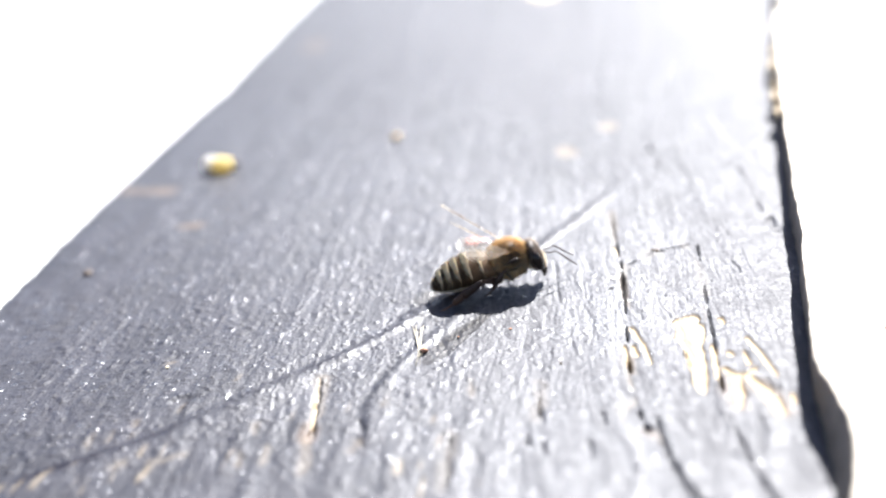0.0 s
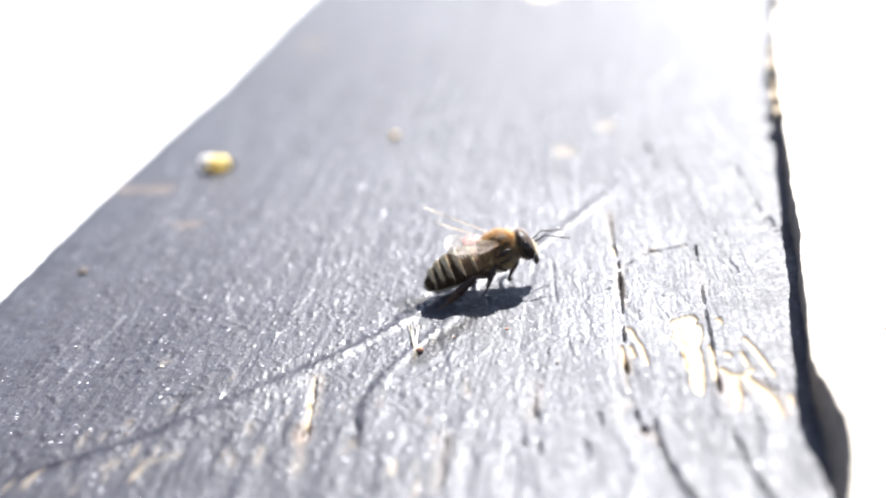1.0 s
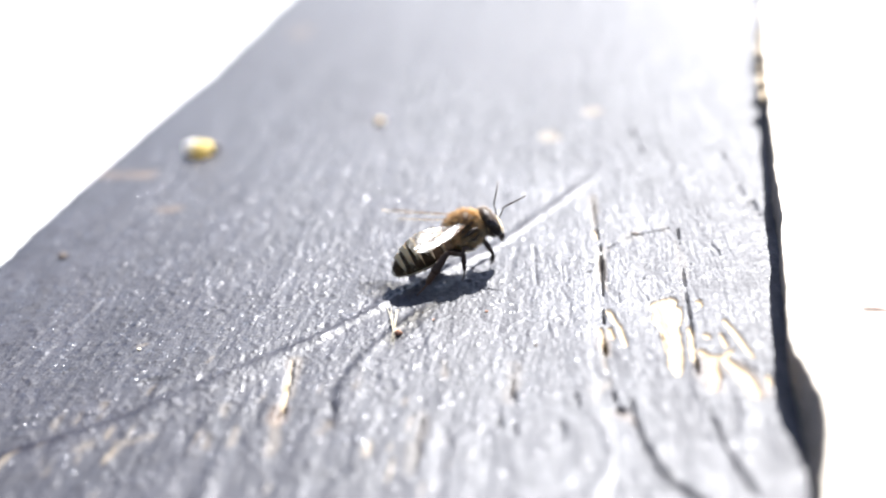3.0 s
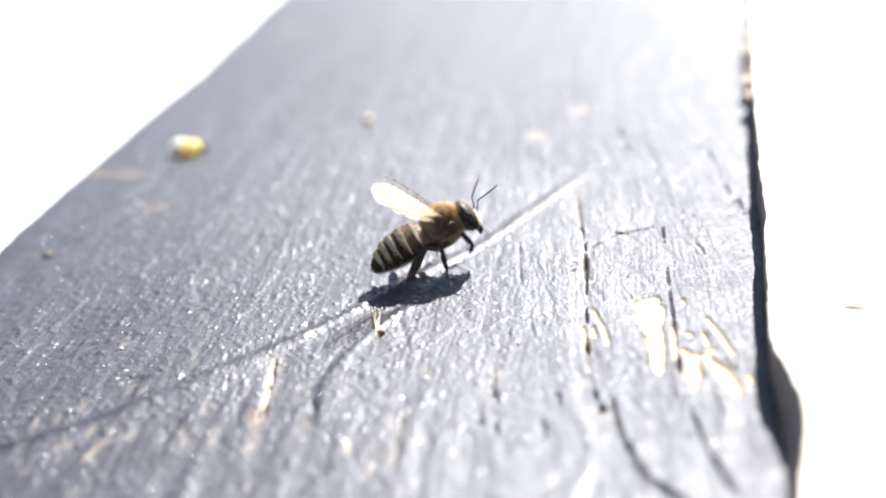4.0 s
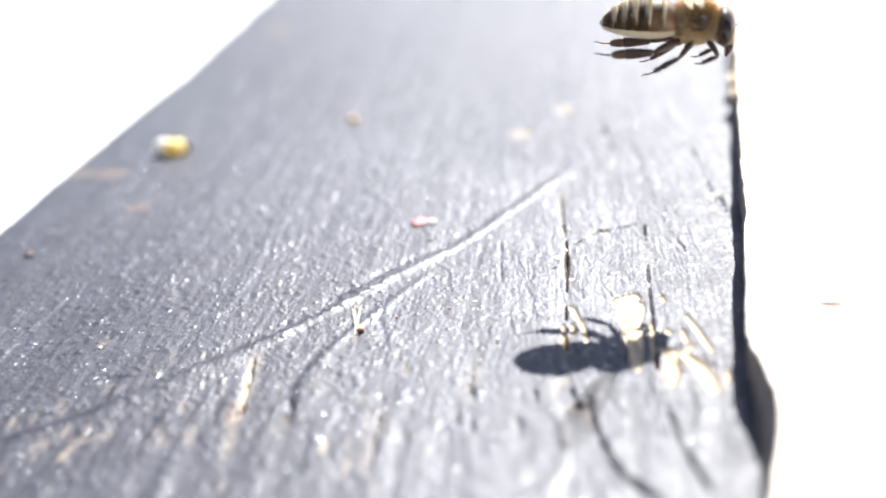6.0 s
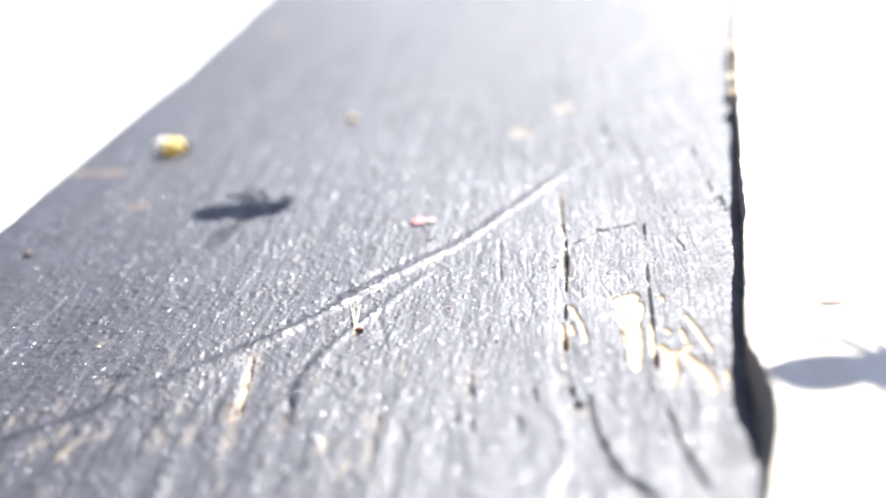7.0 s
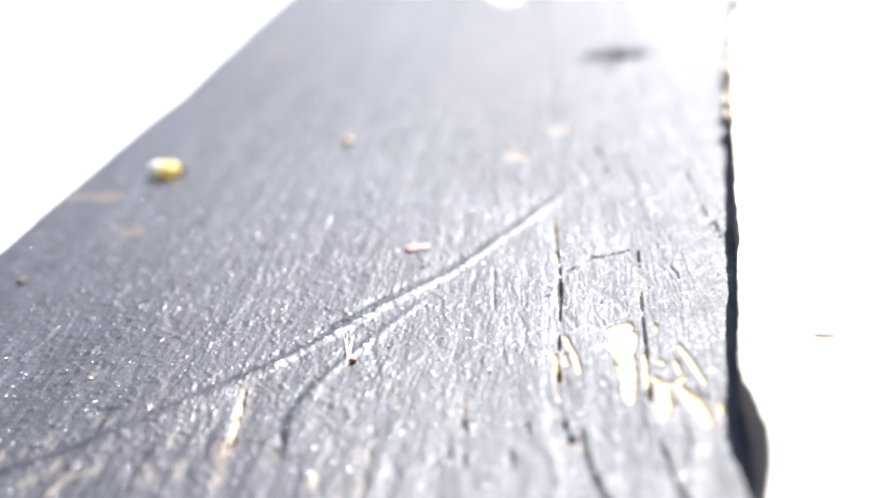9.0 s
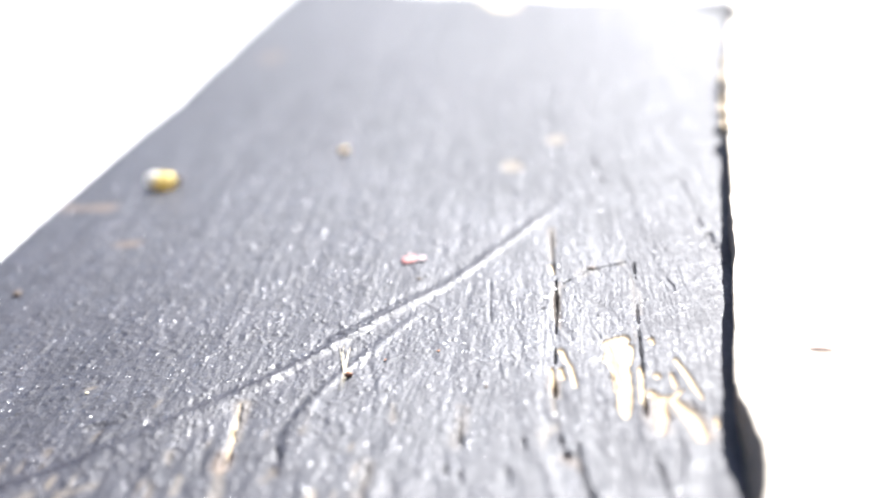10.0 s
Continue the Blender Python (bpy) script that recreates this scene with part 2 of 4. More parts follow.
def tube(bm, points, radii, sides=8):
    points = [Vector(p) for p in points]
    rings = []
    for k, p in enumerate(points):
        d = (points[min(k + 1, len(points) - 1)] - points[max(k - 1, 0)]).normalized()
        u = d.cross(Vector((0, 0, 1)) if abs(d.z) < 0.9 else Vector((0, 1, 0))).normalized()
        rings.append((p, u * radii[k], d.cross(u).normalized() * radii[k]))
    return loft(bm, rings, sides)


def ellipsoid(rx, ry, rz, at=(0, 0, 0), rough=0.0, seed=0, u=20, v=14):
    bm = bmesh.new()
    bmesh.ops.create_uvsphere(bm, u_segments=u, v_segments=v, radius=1)
    for vert in bm.verts:
        p = vert.co.copy()
        k = 1 + rough * noise.noise(p * 1.7 + Vector((seed, seed * 2, 0))) + 0.5 * rough * noise.noise(p * 4.1 + Vector((0, seed, seed)))
        vert.co = Vector((p.x * rx, p.y * ry, p.z * rz)) * k + Vector(at)
    return bm


def lattice(ix, iy, seed):
    """Repeatable random numbers, 0 to 1, at whole-number places."""
    h = (ix.astype(np.int64) * 374761393 + iy.astype(np.int64) * 668265263 + seed * 982451653) & 0xFFFFFFFF
    h = ((h ^ (h >> 13)) * 1274126177) & 0xFFFFFFFF
    return ((h ^ (h >> 16)) & 0xFFFF) / 65535.0


def field(x, y, seed):
    """Smooth value noise, -1 to 1."""
    ix, iy = np.floor(x), np.floor(y)
    fx, fy = x - ix, y - iy
    fx, fy = fx * fx * (3 - 2 * fx), fy * fy * (3 - 2 * fy)
    a, b = lattice(ix, iy, seed), lattice(ix + 1, iy, seed)
    c, d = lattice(ix, iy + 1, seed), lattice(ix + 1, iy + 1, seed)
    return 2 * ((a * (1 - fx) + b * fx) * (1 - fy) + (c * (1 - fx) + d * fx) * fy) - 1


def along(x, y, points):
    """Distance to a line of points, signed across it, and how far along it (0 to 1) the nearest place lies."""
    best, side, run = np.full(x.shape, 1e9), np.zeros(x.shape), np.zeros(x.shape)
    n = len(points) - 1
    for k, ((ax, ay), (bx, by)) in enumerate(zip(points, points[1:])):
        dx, dy = bx - ax, by - ay
        t = np.clip(((x - ax) * dx + (y - ay) * dy) / (dx * dx + dy * dy), 0, 1)
        d = np.hypot(x - ax - t * dx, y - ay - t * dy)
        near = d < best
        best = np.where(near, d, best)
        side = np.where(near, np.sign((x - ax) * dy - (y - ay) * dx), side)
        run = np.where(near, (k + t) / n, run)
    return best, side, run


def step(a, b, v):
    t = np.clip((v - a) / (b - a), 0, 1)
    return t * t * (3 - 2 * t)


def sheet(name, X, Y, Z, material, attributes=None, skirt=None):
    """A grid of vertices (metres) as one mesh, with a skirt down to a flat underside at the height given."""
    rows, cols = X.shape
    top = np.stack([X, Y, Z], -1).reshape(-1, 3)
    idx = np.arange(rows * cols).reshape(rows, cols)
    quads = np.stack([idx[:-1, :-1], idx[:-1, 1:], idx[1:, 1:], idx[1:, :-1]], -1).reshape(-1, 4)
    verts = [top]
    if skirt is not None:
        rim = np.concatenate([idx[0, :-1], idx[:-1, -1], idx[-1, :0:-1], idx[:0:-1, 0]])
        low = top[rim].copy()
        low[:, 2] = skirt
        base = len(top) + np.arange(len(rim))
        nxt = np.roll(np.arange(len(rim)), -1)
        quads = np.concatenate([quads, np.stack([rim[nxt], rim, base, base[nxt]], -1)])
        verts.append(low)
    verts = np.concatenate(verts)
    mesh = bpy.data.meshes.new(name)
    faces = quads.tolist()
    if skirt is not None:
        faces.append(base[::-1].tolist())
    mesh.from_pydata(verts.tolist(), [], faces)
    mesh.materials.append(material)
    mesh.polygons.foreach_set("use_smooth", [True] * len(mesh.polygons))
    for key, values in (attributes or {}).items():
        a = mesh.attributes.new(key, "FLOAT", "POINT")
        full = np.zeros(len(verts), np.float32)
        full[: rows * cols] = values.reshape(-1)
        a.data.foreach_set("value", full)
    mesh.update()
    return new(name, mesh)


# ---- ground ----
BOARD_THICK = 3.8
bm = bmesh.new()
bmesh.ops.create_grid(bm, x_segments=8, y_segments=8, size=400)
ground = part("ground", bm, CONCRETE, None, "pale sunlit concrete under the boards", kind="structure")
ground.location.z = -BOARD_THICK * CM
tagged(ground, category="ground")


# ---- the black painted board ----
def left_edge(y):
    return -5.49 + 0.09 * (y - 10.8) + 0.0041 * (y - 10.8) ** 2 + 0.0025 * np.maximum(y - 14, 0) ** 2 + 0.0007 * np.maximum(y - 15, 0) ** 2


def board():
    s = np.concatenate([[0, 0.02, 0.05, 0.09, 0.14, 0.2, 0.27], np.arange(0.35, 1.3, 0.06), np.arange(1.3, 3.4, 0.022), np.arange(3.4, 6.35, 0.0145), np.arange(6.35, 8.2, 0.0105), np.arange(8.2, 9.6, 0.022), np.arange(9.6, 14.0, 0.15)])
    q = np.concatenate([np.arange(-3, 3.8, 0.2), np.arange(3.8, 6.2, 0.026), np.arange(6.2, 9.4, 0.017), np.arange(9.4, 11.5, 0.028), np.arange(11.5, 18, 0.06), np.arange(18, 24.01, 0.1)])
    S, Q = np.meshgrid(s, q)
    X = left_edge(Q) + S
    X = X + 0.012 * field(Q * 3, Q * 0, 3) * step(1.0, 0.0, S)
    end = 27.6 - 1.15 * X + 0.03 * np.maximum(X, 0) ** 2 + 0.15 * field(X * 1.3, X * 0, 5) + 0.05 * field(X * 7, X * 0, 6)
    end = np.maximum(end, 18.6)
    Y = np.where(Q > 18, 18 + (Q - 18) / 6 * (end - 18), Q)

    # the grain runs along the board, bent a little by a knot
    bend = 0.25 * np.exp(-((X - 0.58) ** 2 + 0.6 * (Y - 5.5) ** 2) / 0.5) * np.sign(X - 0.55)
    g = X - 0.15 * (Y - 7) + 0.05 * np.sin(Y * 0.5) - bend + 0.06 * field(X * 0.7, Y * 0.4, 11)
    drift = g + 0.02 * field(X * 6, Y * 3, 12)
    Z = 0.004 * field(g * 4, Y * 0.2, 21) + 0.0024 * field(g * 11, Y * 0.8, 22)
    # raised grain: narrow ridges with rounded hollows between
    right = step(-1.4, 1.0, X)
    Z += 0.0018 * (1 - 0.45 * right) * (1 - 2 * np.abs(field(drift * 19, Y * 1.3, 23))) + (0.0012 + 0.0005 * right) * (1 - 2 * np.abs(field(drift * 37, Y * 2.6, 20)))
    Z += 0.0011 * right * field(drift * 63, Y * 9, 18) + 0.0004 * right * field(X * 41 + Y * 23, Y * 31 - X * 17, 19)
    Z += 0.012 * field(X * 0.8, Y * 0.5, 24)
    # dried brush marks and grit in the paint, on turned axes
    A, B = 0.83 * X + 0.56 * Y, 0.83 * Y - 0.56 * X
    Z += (1 - 0.45 * right) * 0.0018 * field(A * 23, B * 17, 25) + 0.0013 * field(X * 47 + Y * 9, Y * 27 - X * 8, 26)
    grit = field(A * 13, B * 11, 27)
    Z += 0.009 * (1 - 0.6 * right) * step(0.45, 0.85, grit) - 0.005 * step(0.5, 0.9, field(X * 12 + 2 * Y, Y * 4, 28))
    # hard beads of paint, thickest on the less worn side
    for scale, share, high, seed in ((11, 0.30, 0.016, 90), (19, 0.42, 0.011, 93)):
        cx, cy = np.floor(A * scale), np.floor(B * scale)
        px, py = cx + 0.25 + 0.5 * lattice(cx, cy, seed), cy + 0.25 + 0.5 * lattice(cx, cy, seed + 1)
        size = 0.16 + 0.16 * lattice(cx, cy, seed + 2)
        there = lattice(cx, cy, seed + 3) < share * (1 - 0.75 * right) * (0.5 + 0.7 * step(-0.3, 0.4, field(X * 2, Y * 1.4, seed)))
        Z += there * high * step(1.0, 0.2, np.hypot(A * scale - px, B * scale - py) / size)
    # slow weathering ridges nearer the front
    front = step(7.3, 5.8, Y)
    Z += front * 0.006 * field(g * 7 + 3, Y * 1.3, 29)

    # a knot, planed smooth
    r = np.hypot(X - 0.34, 0.66 * (Y - 5.5)) + 0.03 * field(X * 3, Y * 2, 63)
    Z *= 1 - 0.75 * step(0.44, 0.36, r)

    # gloss lowered by position to cut glare, on the cracked side and far end
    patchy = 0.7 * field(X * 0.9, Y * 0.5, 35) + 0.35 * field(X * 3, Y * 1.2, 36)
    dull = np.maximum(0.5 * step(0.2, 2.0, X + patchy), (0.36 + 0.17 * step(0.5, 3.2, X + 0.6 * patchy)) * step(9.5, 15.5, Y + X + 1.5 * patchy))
    # greyed paint that also carries brightness by position: palest in front, dark at far left
    brightening = np.clip(0.44 * step(-1.6, 0.9, X + patchy) * step(9.4, 6.2, Y + 0.6 * patchy) * (0.75 + 0.35 * field(g * 6, Y * 0.9, 37)) + 0.22 * step(-4.2, -1.4, X + patchy + 0.12 * (Y - 8)) - 0.28 * np.exp(-((X - 1.55) / 0.6) ** 2 - ((Y - 8.0) / 0.65) ** 2), 0, 1)
    stain = np.zeros(X.shape)
    bare = np.zeros(X.shape)
    flank_shade = np.zeros(X.shape)
    wob = 0.03 * field(X * 4, Y * 4, 31) + 0.012 * field(X * 17, Y * 14, 32)

    def gouge(points, rise, wide, steep, sharp=0.0, smooth=1.0):
        """A scratch whose far side slopes gently up to a burr that falls off steeply, from the share of its length
        given as sharp.
        """
        nonlocal Z, flank_shade
        d, side, run = along(X, Y, points)
        fade = step(0.0, 0.06, run) * step(1.0, 0.85, run) * (0.8 + 0.3 * field(run * 18, run * 0, 41))
        across = d * side + 0.25 * wob
        rise = rise * np.interp(run, [0, 0.42, 0.6, 1], [0.85, 1.0, 0.75, 0.42])
        wide = wide * np.interp(run, [0, 0.42], [1.35, 0.95])
        steep = steep + (0.2 - steep) * step(sharp + 0.08, sharp - 0.12, run)
        Z += fade * rise * np.where(across < 0, np.exp(-(across / wide) ** 2), np.exp(-(across / steep) ** 2))
        Z -= fade * 0.4 * rise * np.exp(-((across + 1.7 * wide) / wide) ** 2)
        # painted dark along the scratch's far slope; smooth sets its strength
        flank_shade = np.maximum(flank_shade, smooth * step(0.0, 0.06, run) * step(1.0, 0.8, run) * np.interp(run, [0, 0.3, 0.55, 1], [0.75, 0.55, 0.4, 0.2]) * np.exp(-((across + 0.7 * wide + 0.3 * wob) / (0.8 * wide)) ** 2) * (0.75 + 0.5 * field(run * 41, across * 20, 42)))

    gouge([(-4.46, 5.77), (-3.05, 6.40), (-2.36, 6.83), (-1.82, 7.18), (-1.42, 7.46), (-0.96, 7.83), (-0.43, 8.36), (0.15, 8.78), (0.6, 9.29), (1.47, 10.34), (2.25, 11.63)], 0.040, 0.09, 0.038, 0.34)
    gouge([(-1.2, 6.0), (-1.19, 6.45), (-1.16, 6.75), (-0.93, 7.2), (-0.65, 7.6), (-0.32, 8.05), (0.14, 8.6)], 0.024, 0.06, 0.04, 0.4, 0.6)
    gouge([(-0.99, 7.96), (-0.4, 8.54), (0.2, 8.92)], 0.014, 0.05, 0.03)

    def crack(points, depth, width, worn=0.0):
        nonlocal Z, bare
        d, side, run = along(X, Y, points)
        w = 0.5 * width * np.maximum(0.42, 0.75 + 0.4 * field(run * 14, run * 0, 51) + 0.35 * field(run * 47, run * 0, 53)) * step(0.0, 0.08, run) * step(1.02, 0.9, run) + 1e-4
        e = (d + 0.5 * wob * width / 0.02) / w
        Z -= depth * np.exp(-np.maximum(e, 0) ** 4)
        if worn:
            bare = np.maximum(bare, worn * np.exp(-((d - width * 1.5) / (width * 1.2)) ** 2) * (field(X * 9, Y * 2.5, 52) > 0.05))

    crack([(1.45, 9.94), (1.36, 9.24), (1.29, 8.55), (1.18, 7.84), (1.07, 7.22), (0.99, 6.76), (0.96, 6.38)], 0.10, 0.017, 0.16)
    crack([(0.92, 6.09), (0.94, 5.79)], 0.10, 0.06, 0.12)
    crack([(1.05, 6.08), (1.01, 5.58), (1.03, 5.22), (1.11, 4.96), (1.28, 4.7)], 0.045, 0.034)
    crack([(2.16, 8.95), (2.04, 8.34), (1.88, 7.55), (1.79, 7.05), (1.67, 6.45), (1.62, 6.2)], 0.08, 0.018, 0.08)
    crack([(2.28, 8.94), (2.16, 8.97)], 0.05, 0.03)
    crack([(0.65, 8.87), (0.57, 8)], 0.014, 0.016)
    crack([(3.21, 11.17), (3.11, 10.2), (3.02, 9.44)], 0.025, 0.03)
    crack([(3.05, 9.32), (2.98, 8.75)], 0.03, 0.035)
    crack([(1.33, 8.54), (1.66, 8.79), (2.09, 8.88)], 0.06, 0.03, 0.08)
    crack([(1.58, 5.91), (1.55, 5.3), (1.6, 4.7)], 0.04, 0.03)
    crack([(2.36, 12.11), (2.29, 11.16)], 0.05, 0.04)
    crack([(-1.66, 7.08), (-1.68, 6.65), (-1.68, 6.22)], 0.06, 0.03, 0.13)
    crack([(-0.57, 6.03), (-0.62, 5.42)], 0.05, 0.03, 0.08)
    crack([(0.2, 6.62), (0.15, 6.16)], 0.06, 0.03, 0.08)
    crack([(-1.32, 6.45), (-1.25, 6.21)], 0.02, 0.03)
    crack([(0.03, 5.94), (0.01, 5.81)], 0.05, 0.04)

    crack([(1.78, 6.17), (1.81, 6.01), (1.81, 5.91)], 0.03, 0.025)
    crack([(2.01, 6.41), (2.01, 6.2), (2.07, 6.15)], 0.05, 0.025)
    crack([(1.79, 5.83), (1.75, 5.63), (1.65, 5.38)], 0.02, 0.03)
    crack([(1.22, 6.18), (1.21, 5.91)], 0.05, 0.025)
    crack([(2.35, 8.49), (2.36, 8.1)], 0.012, 0.025)
    crack([(0.94, 8.12), (1.02, 8.08), (1.11, 8.11)], 0.04, 0.025)
    crack([(0.17, 6.24), (0.17, 6.08)], 0.03, 0.04)
    crack([(0.13, 5.88), (0.13, 5.68)], 0.025, 0.05)
    crack([(0.64, 6.12), (0.64, 5.94)], 0.03, 0.04)
    crack([(0.47, 5.75), (0.46, 5.45)], 0.02, 0.05)
    crack([(1.5, 7.0), (1.47, 6.62), (1.41, 6.3)], 0.035, 0.02)

    crack([(-3.26, 7.74), (-3.1, 7.8)], 0.014, 0.08)
    crack([(-2.98, 7.0), (-2.84, 7.03)], 0.014, 0.08)

    # knot rings
    Z += 0.0025 * np.sin(r * 30 + 2 * field(X * 3, Y * 3, 61)) * step(0.5, 0.2, r)
    Z += 0.009 * np.exp(-((r - 0.44) / 0.05) ** 2) * step(-0.5, 0.6, field(X * 2.5, Y * 2, 62))

    # paint worn down to the wood: chains of (x, y, radius)
    worn = [[(1.57, 7.32, 0.07), (1.7, 7.37, 0.07)], [(1.63, 7.25, 0.12), (1.6, 7.05, 0.125)], [(1.58, 6.95, 0.085), (1.54, 6.6, 0.07), (1.5, 6.4, 0.056), (1.47, 6.24, 0.03)],
            [(1.52, 7.06, 0.06), (1.54, 6.95, 0.05)], [(1.74, 6.89, 0.024), (1.67, 6.57, 0.024), (1.64, 6.39, 0.017)], [(1.73, 6.51, 0.03), (1.78, 6.42, 0.034), (1.9, 6.42, 0.021), (1.97, 6.48, 0.021)],
            [(1.77, 6.38, 0.05), (1.74, 6.18, 0.048), (1.69, 6.0, 0.025)], [(1.88, 6.39, 0.03), (1.92, 6.22, 0.05), (1.96, 6.03, 0.068), (1.96, 5.85, 0.04)],
            [(2.05, 6.95, 0.02), (2.07, 6.74, 0.026), (2.08, 6.55, 0.026), (2.1, 6.35, 0.015)], [(1.84, 6.75, 0.025), (1.84, 6.71, 0.025)], [(1.96, 6.75, 0.014), (1.94, 6.55, 0.022)],
            [(1.93, 7.32, 0.028), (1.93, 7.24, 0.024)], [(2.12, 6.06, 0.016), (2.1, 5.96, 0.018)], [(1.13, 7.33, 0.026), (1.15, 7.1, 0.028)], [(1.08, 7.02, 0.023), (1.08, 6.87, 0.023)],
            [(1.17, 7.05, 0.019), (1.16, 6.73, 0.023)], [(1.01, 7.04, 0.017), (0.98, 6.73, 0.017)], [(1.3, 9.0, 0.028), (1.29, 8.83, 0.028)], [(-1.68, 7.1, 0.006), (-1.70, 6.75, 0.012), (-1.69, 6.4, 0.010)],
            [(2.45, 23.4, 0.34), (2.2, 25.2, 0.34)]]
    ragged = 0.5 * field(X * 17 + Y * 3, Y * 9, 31) + 0.5 * field(X * 34 - Y * 5, Y * 21, 32)
    for chain in worn:
        d, _, run = along(X, Y, [p[:2] for p in chain])
        radius = np.interp(run, np.linspace(0, 1, len(chain)), [p[2] for p in chain])
        bare = np.maximum(bare, step(0.008, -0.008, d + 0.3 * radius * ragged - 0.95 * radius))
    rubbed = [[(1.41, 9.75, 0.015), (1.36, 9.2, 0.025)], [(-3.24, 6.78, 0.03), (-3.24, 6.7, 0.035)], [(-3.2, 6.16, 0.04), (-3.27, 6.12, 0.04)], [(-2.24, 6.12, 0.03), (-2.24, 6.0, 0.035)], [(-2.86, 6.98, 0.015), (-2.9, 6.84, 0.014)], [(-2.43, 7.32, 0.015), (-2.45, 7.24, 0.02)],
              [(-3.18, 7.69, 0.025), (-3.12, 7.7, 0.02)], [(-2.17, 6.52, 0.03), (-2.16, 6.38, 0.025)], [(-2.02, 6.16, 0.03), (-2.04, 5.98, 0.035)], [(-1.3, 6.1, 0.04), (-1.33, 6.0, 0.04)], [(-0.96, 5.76, 0.03), (-0.98, 5.66, 0.03)],
              [(-2.7, 6.2, 0.03), (-2.85, 6.14, 0.025), (-2.98, 6.16, 0.02)], [(-0.57, 6.1, 0.02), (-0.6, 5.6, 0.03)], [(0.19, 6.5, 0.016), (0.18, 6.28, 0.016)], [(-1.72, 6.2, 0.04), (-1.7, 5.8, 0.05)], [(-0.36, 6.8, 0.02), (-0.36, 6.55, 0.02)]]
    for chain in rubbed:
        d, _, run = along(X, Y, [p[:2] for p in chain])
        radius = np.interp(run, np.linspace(0, 1, len(chain)), [p[2] for p in chain])
        bare = np.maximum(bare, 0.13 * step(0.03, -0.03, d + 1.2 * radius * ragged - radius))
    for x, y, share in ((1.26, 12.15, 0.2), (1.99, 13.03, 0.22)):
        bare = np.maximum(bare, share * step(0.04, -0.04, np.hypot(X - x, 0.7 * (Y - y)) + 2.0 * wob - 0.14))
    Z -= 0.024 * bare
    for ax, ay, bx, by, radius in ((-4.96, 12.74, -4.3, 12.51, 0.09), (1.95, 5.93, 2.01, 5.86, 0.06), (-3.77, 11.14, -3.56, 11.07, 0.07), (-1.68, 6.4, -1.69, 6.22, 0.04), (0.9, 5.81, 0.97, 5.74, 0.035)):
        d, _, _ = along(X, Y, [(ax, ay), (bx, by)])
        stain = np.maximum(stain, 0.42 * step(0.07, -0.07, d + 1.6 * wob + 0.5 * radius * field(X * 5, Y * 2.5, 74) - radius))
    for ax, ay, bx, by, radius in ((1.75, 6.4, 1.69, 6.0, 0.08), (1.92, 6.25, 1.98, 5.9, 0.09), (1.0, 7.04, 0.98, 6.73, 0.03)):
        d, _, _ = along(X, Y, [(ax, ay), (bx, by)])
        stain = np.maximum(stain, 0.26 * step(0.06, -0.04, d + 1.2 * wob - radius))
    haze = np.hypot((X + 3.1) / 0.55, (Y - 21.0) / 0.8) + 0.5 * field(X * 2.4, Y * 1.1, 75)
    stain = np.maximum(stain, 0.22 * step(1.0, 0.3, haze))
    # paint rubbed thin in flecks on the weathered front
    flecks = step(0.4, 0.8, field(g * 17, Y * 3.5, 71)) * step(0.0, 0.4, field(X * 3, Y * 3, 72))
    bare = np.maximum(bare, 0.3 * flecks * step(6.9, 6.0, Y) * step(0.4, -0.8, X))
    # rounded long edge and far end
    Z -= 0.22 * (1 - np.sqrt(np.clip(1 - (1 - np.clip(S / 0.27, 0, 1)) ** 2, 0, 1)))
    gap = end - Y
    Z -= np.where(Q > 18, 0.2 * (1 - np.sqrt(np.clip(1 - (1 - np.clip(gap / 0.25, 0, 1)) ** 2, 0, 1))), 0)
    # level where the lath lies on it
    Z = np.where(X > 2.21 + 0.292 * (Y - 5.91) + 0.002 * (Y - 5.91) ** 2 + 0.4, np.minimum(Z, -0.02), Z)
    ob = sheet("painted_board", X * CM, Y * CM, Z * CM, PAINT, {"bare": bare, "stain": stain, "dull": dull, "brightening": brightening, "flank_shade": np.clip(flank_shade, 0, 1)}, -BOARD_THICK * CM)
    return tagged(ob, "weathered wooden board in cracked, scratched black gloss paint", "board")


black_board = board()


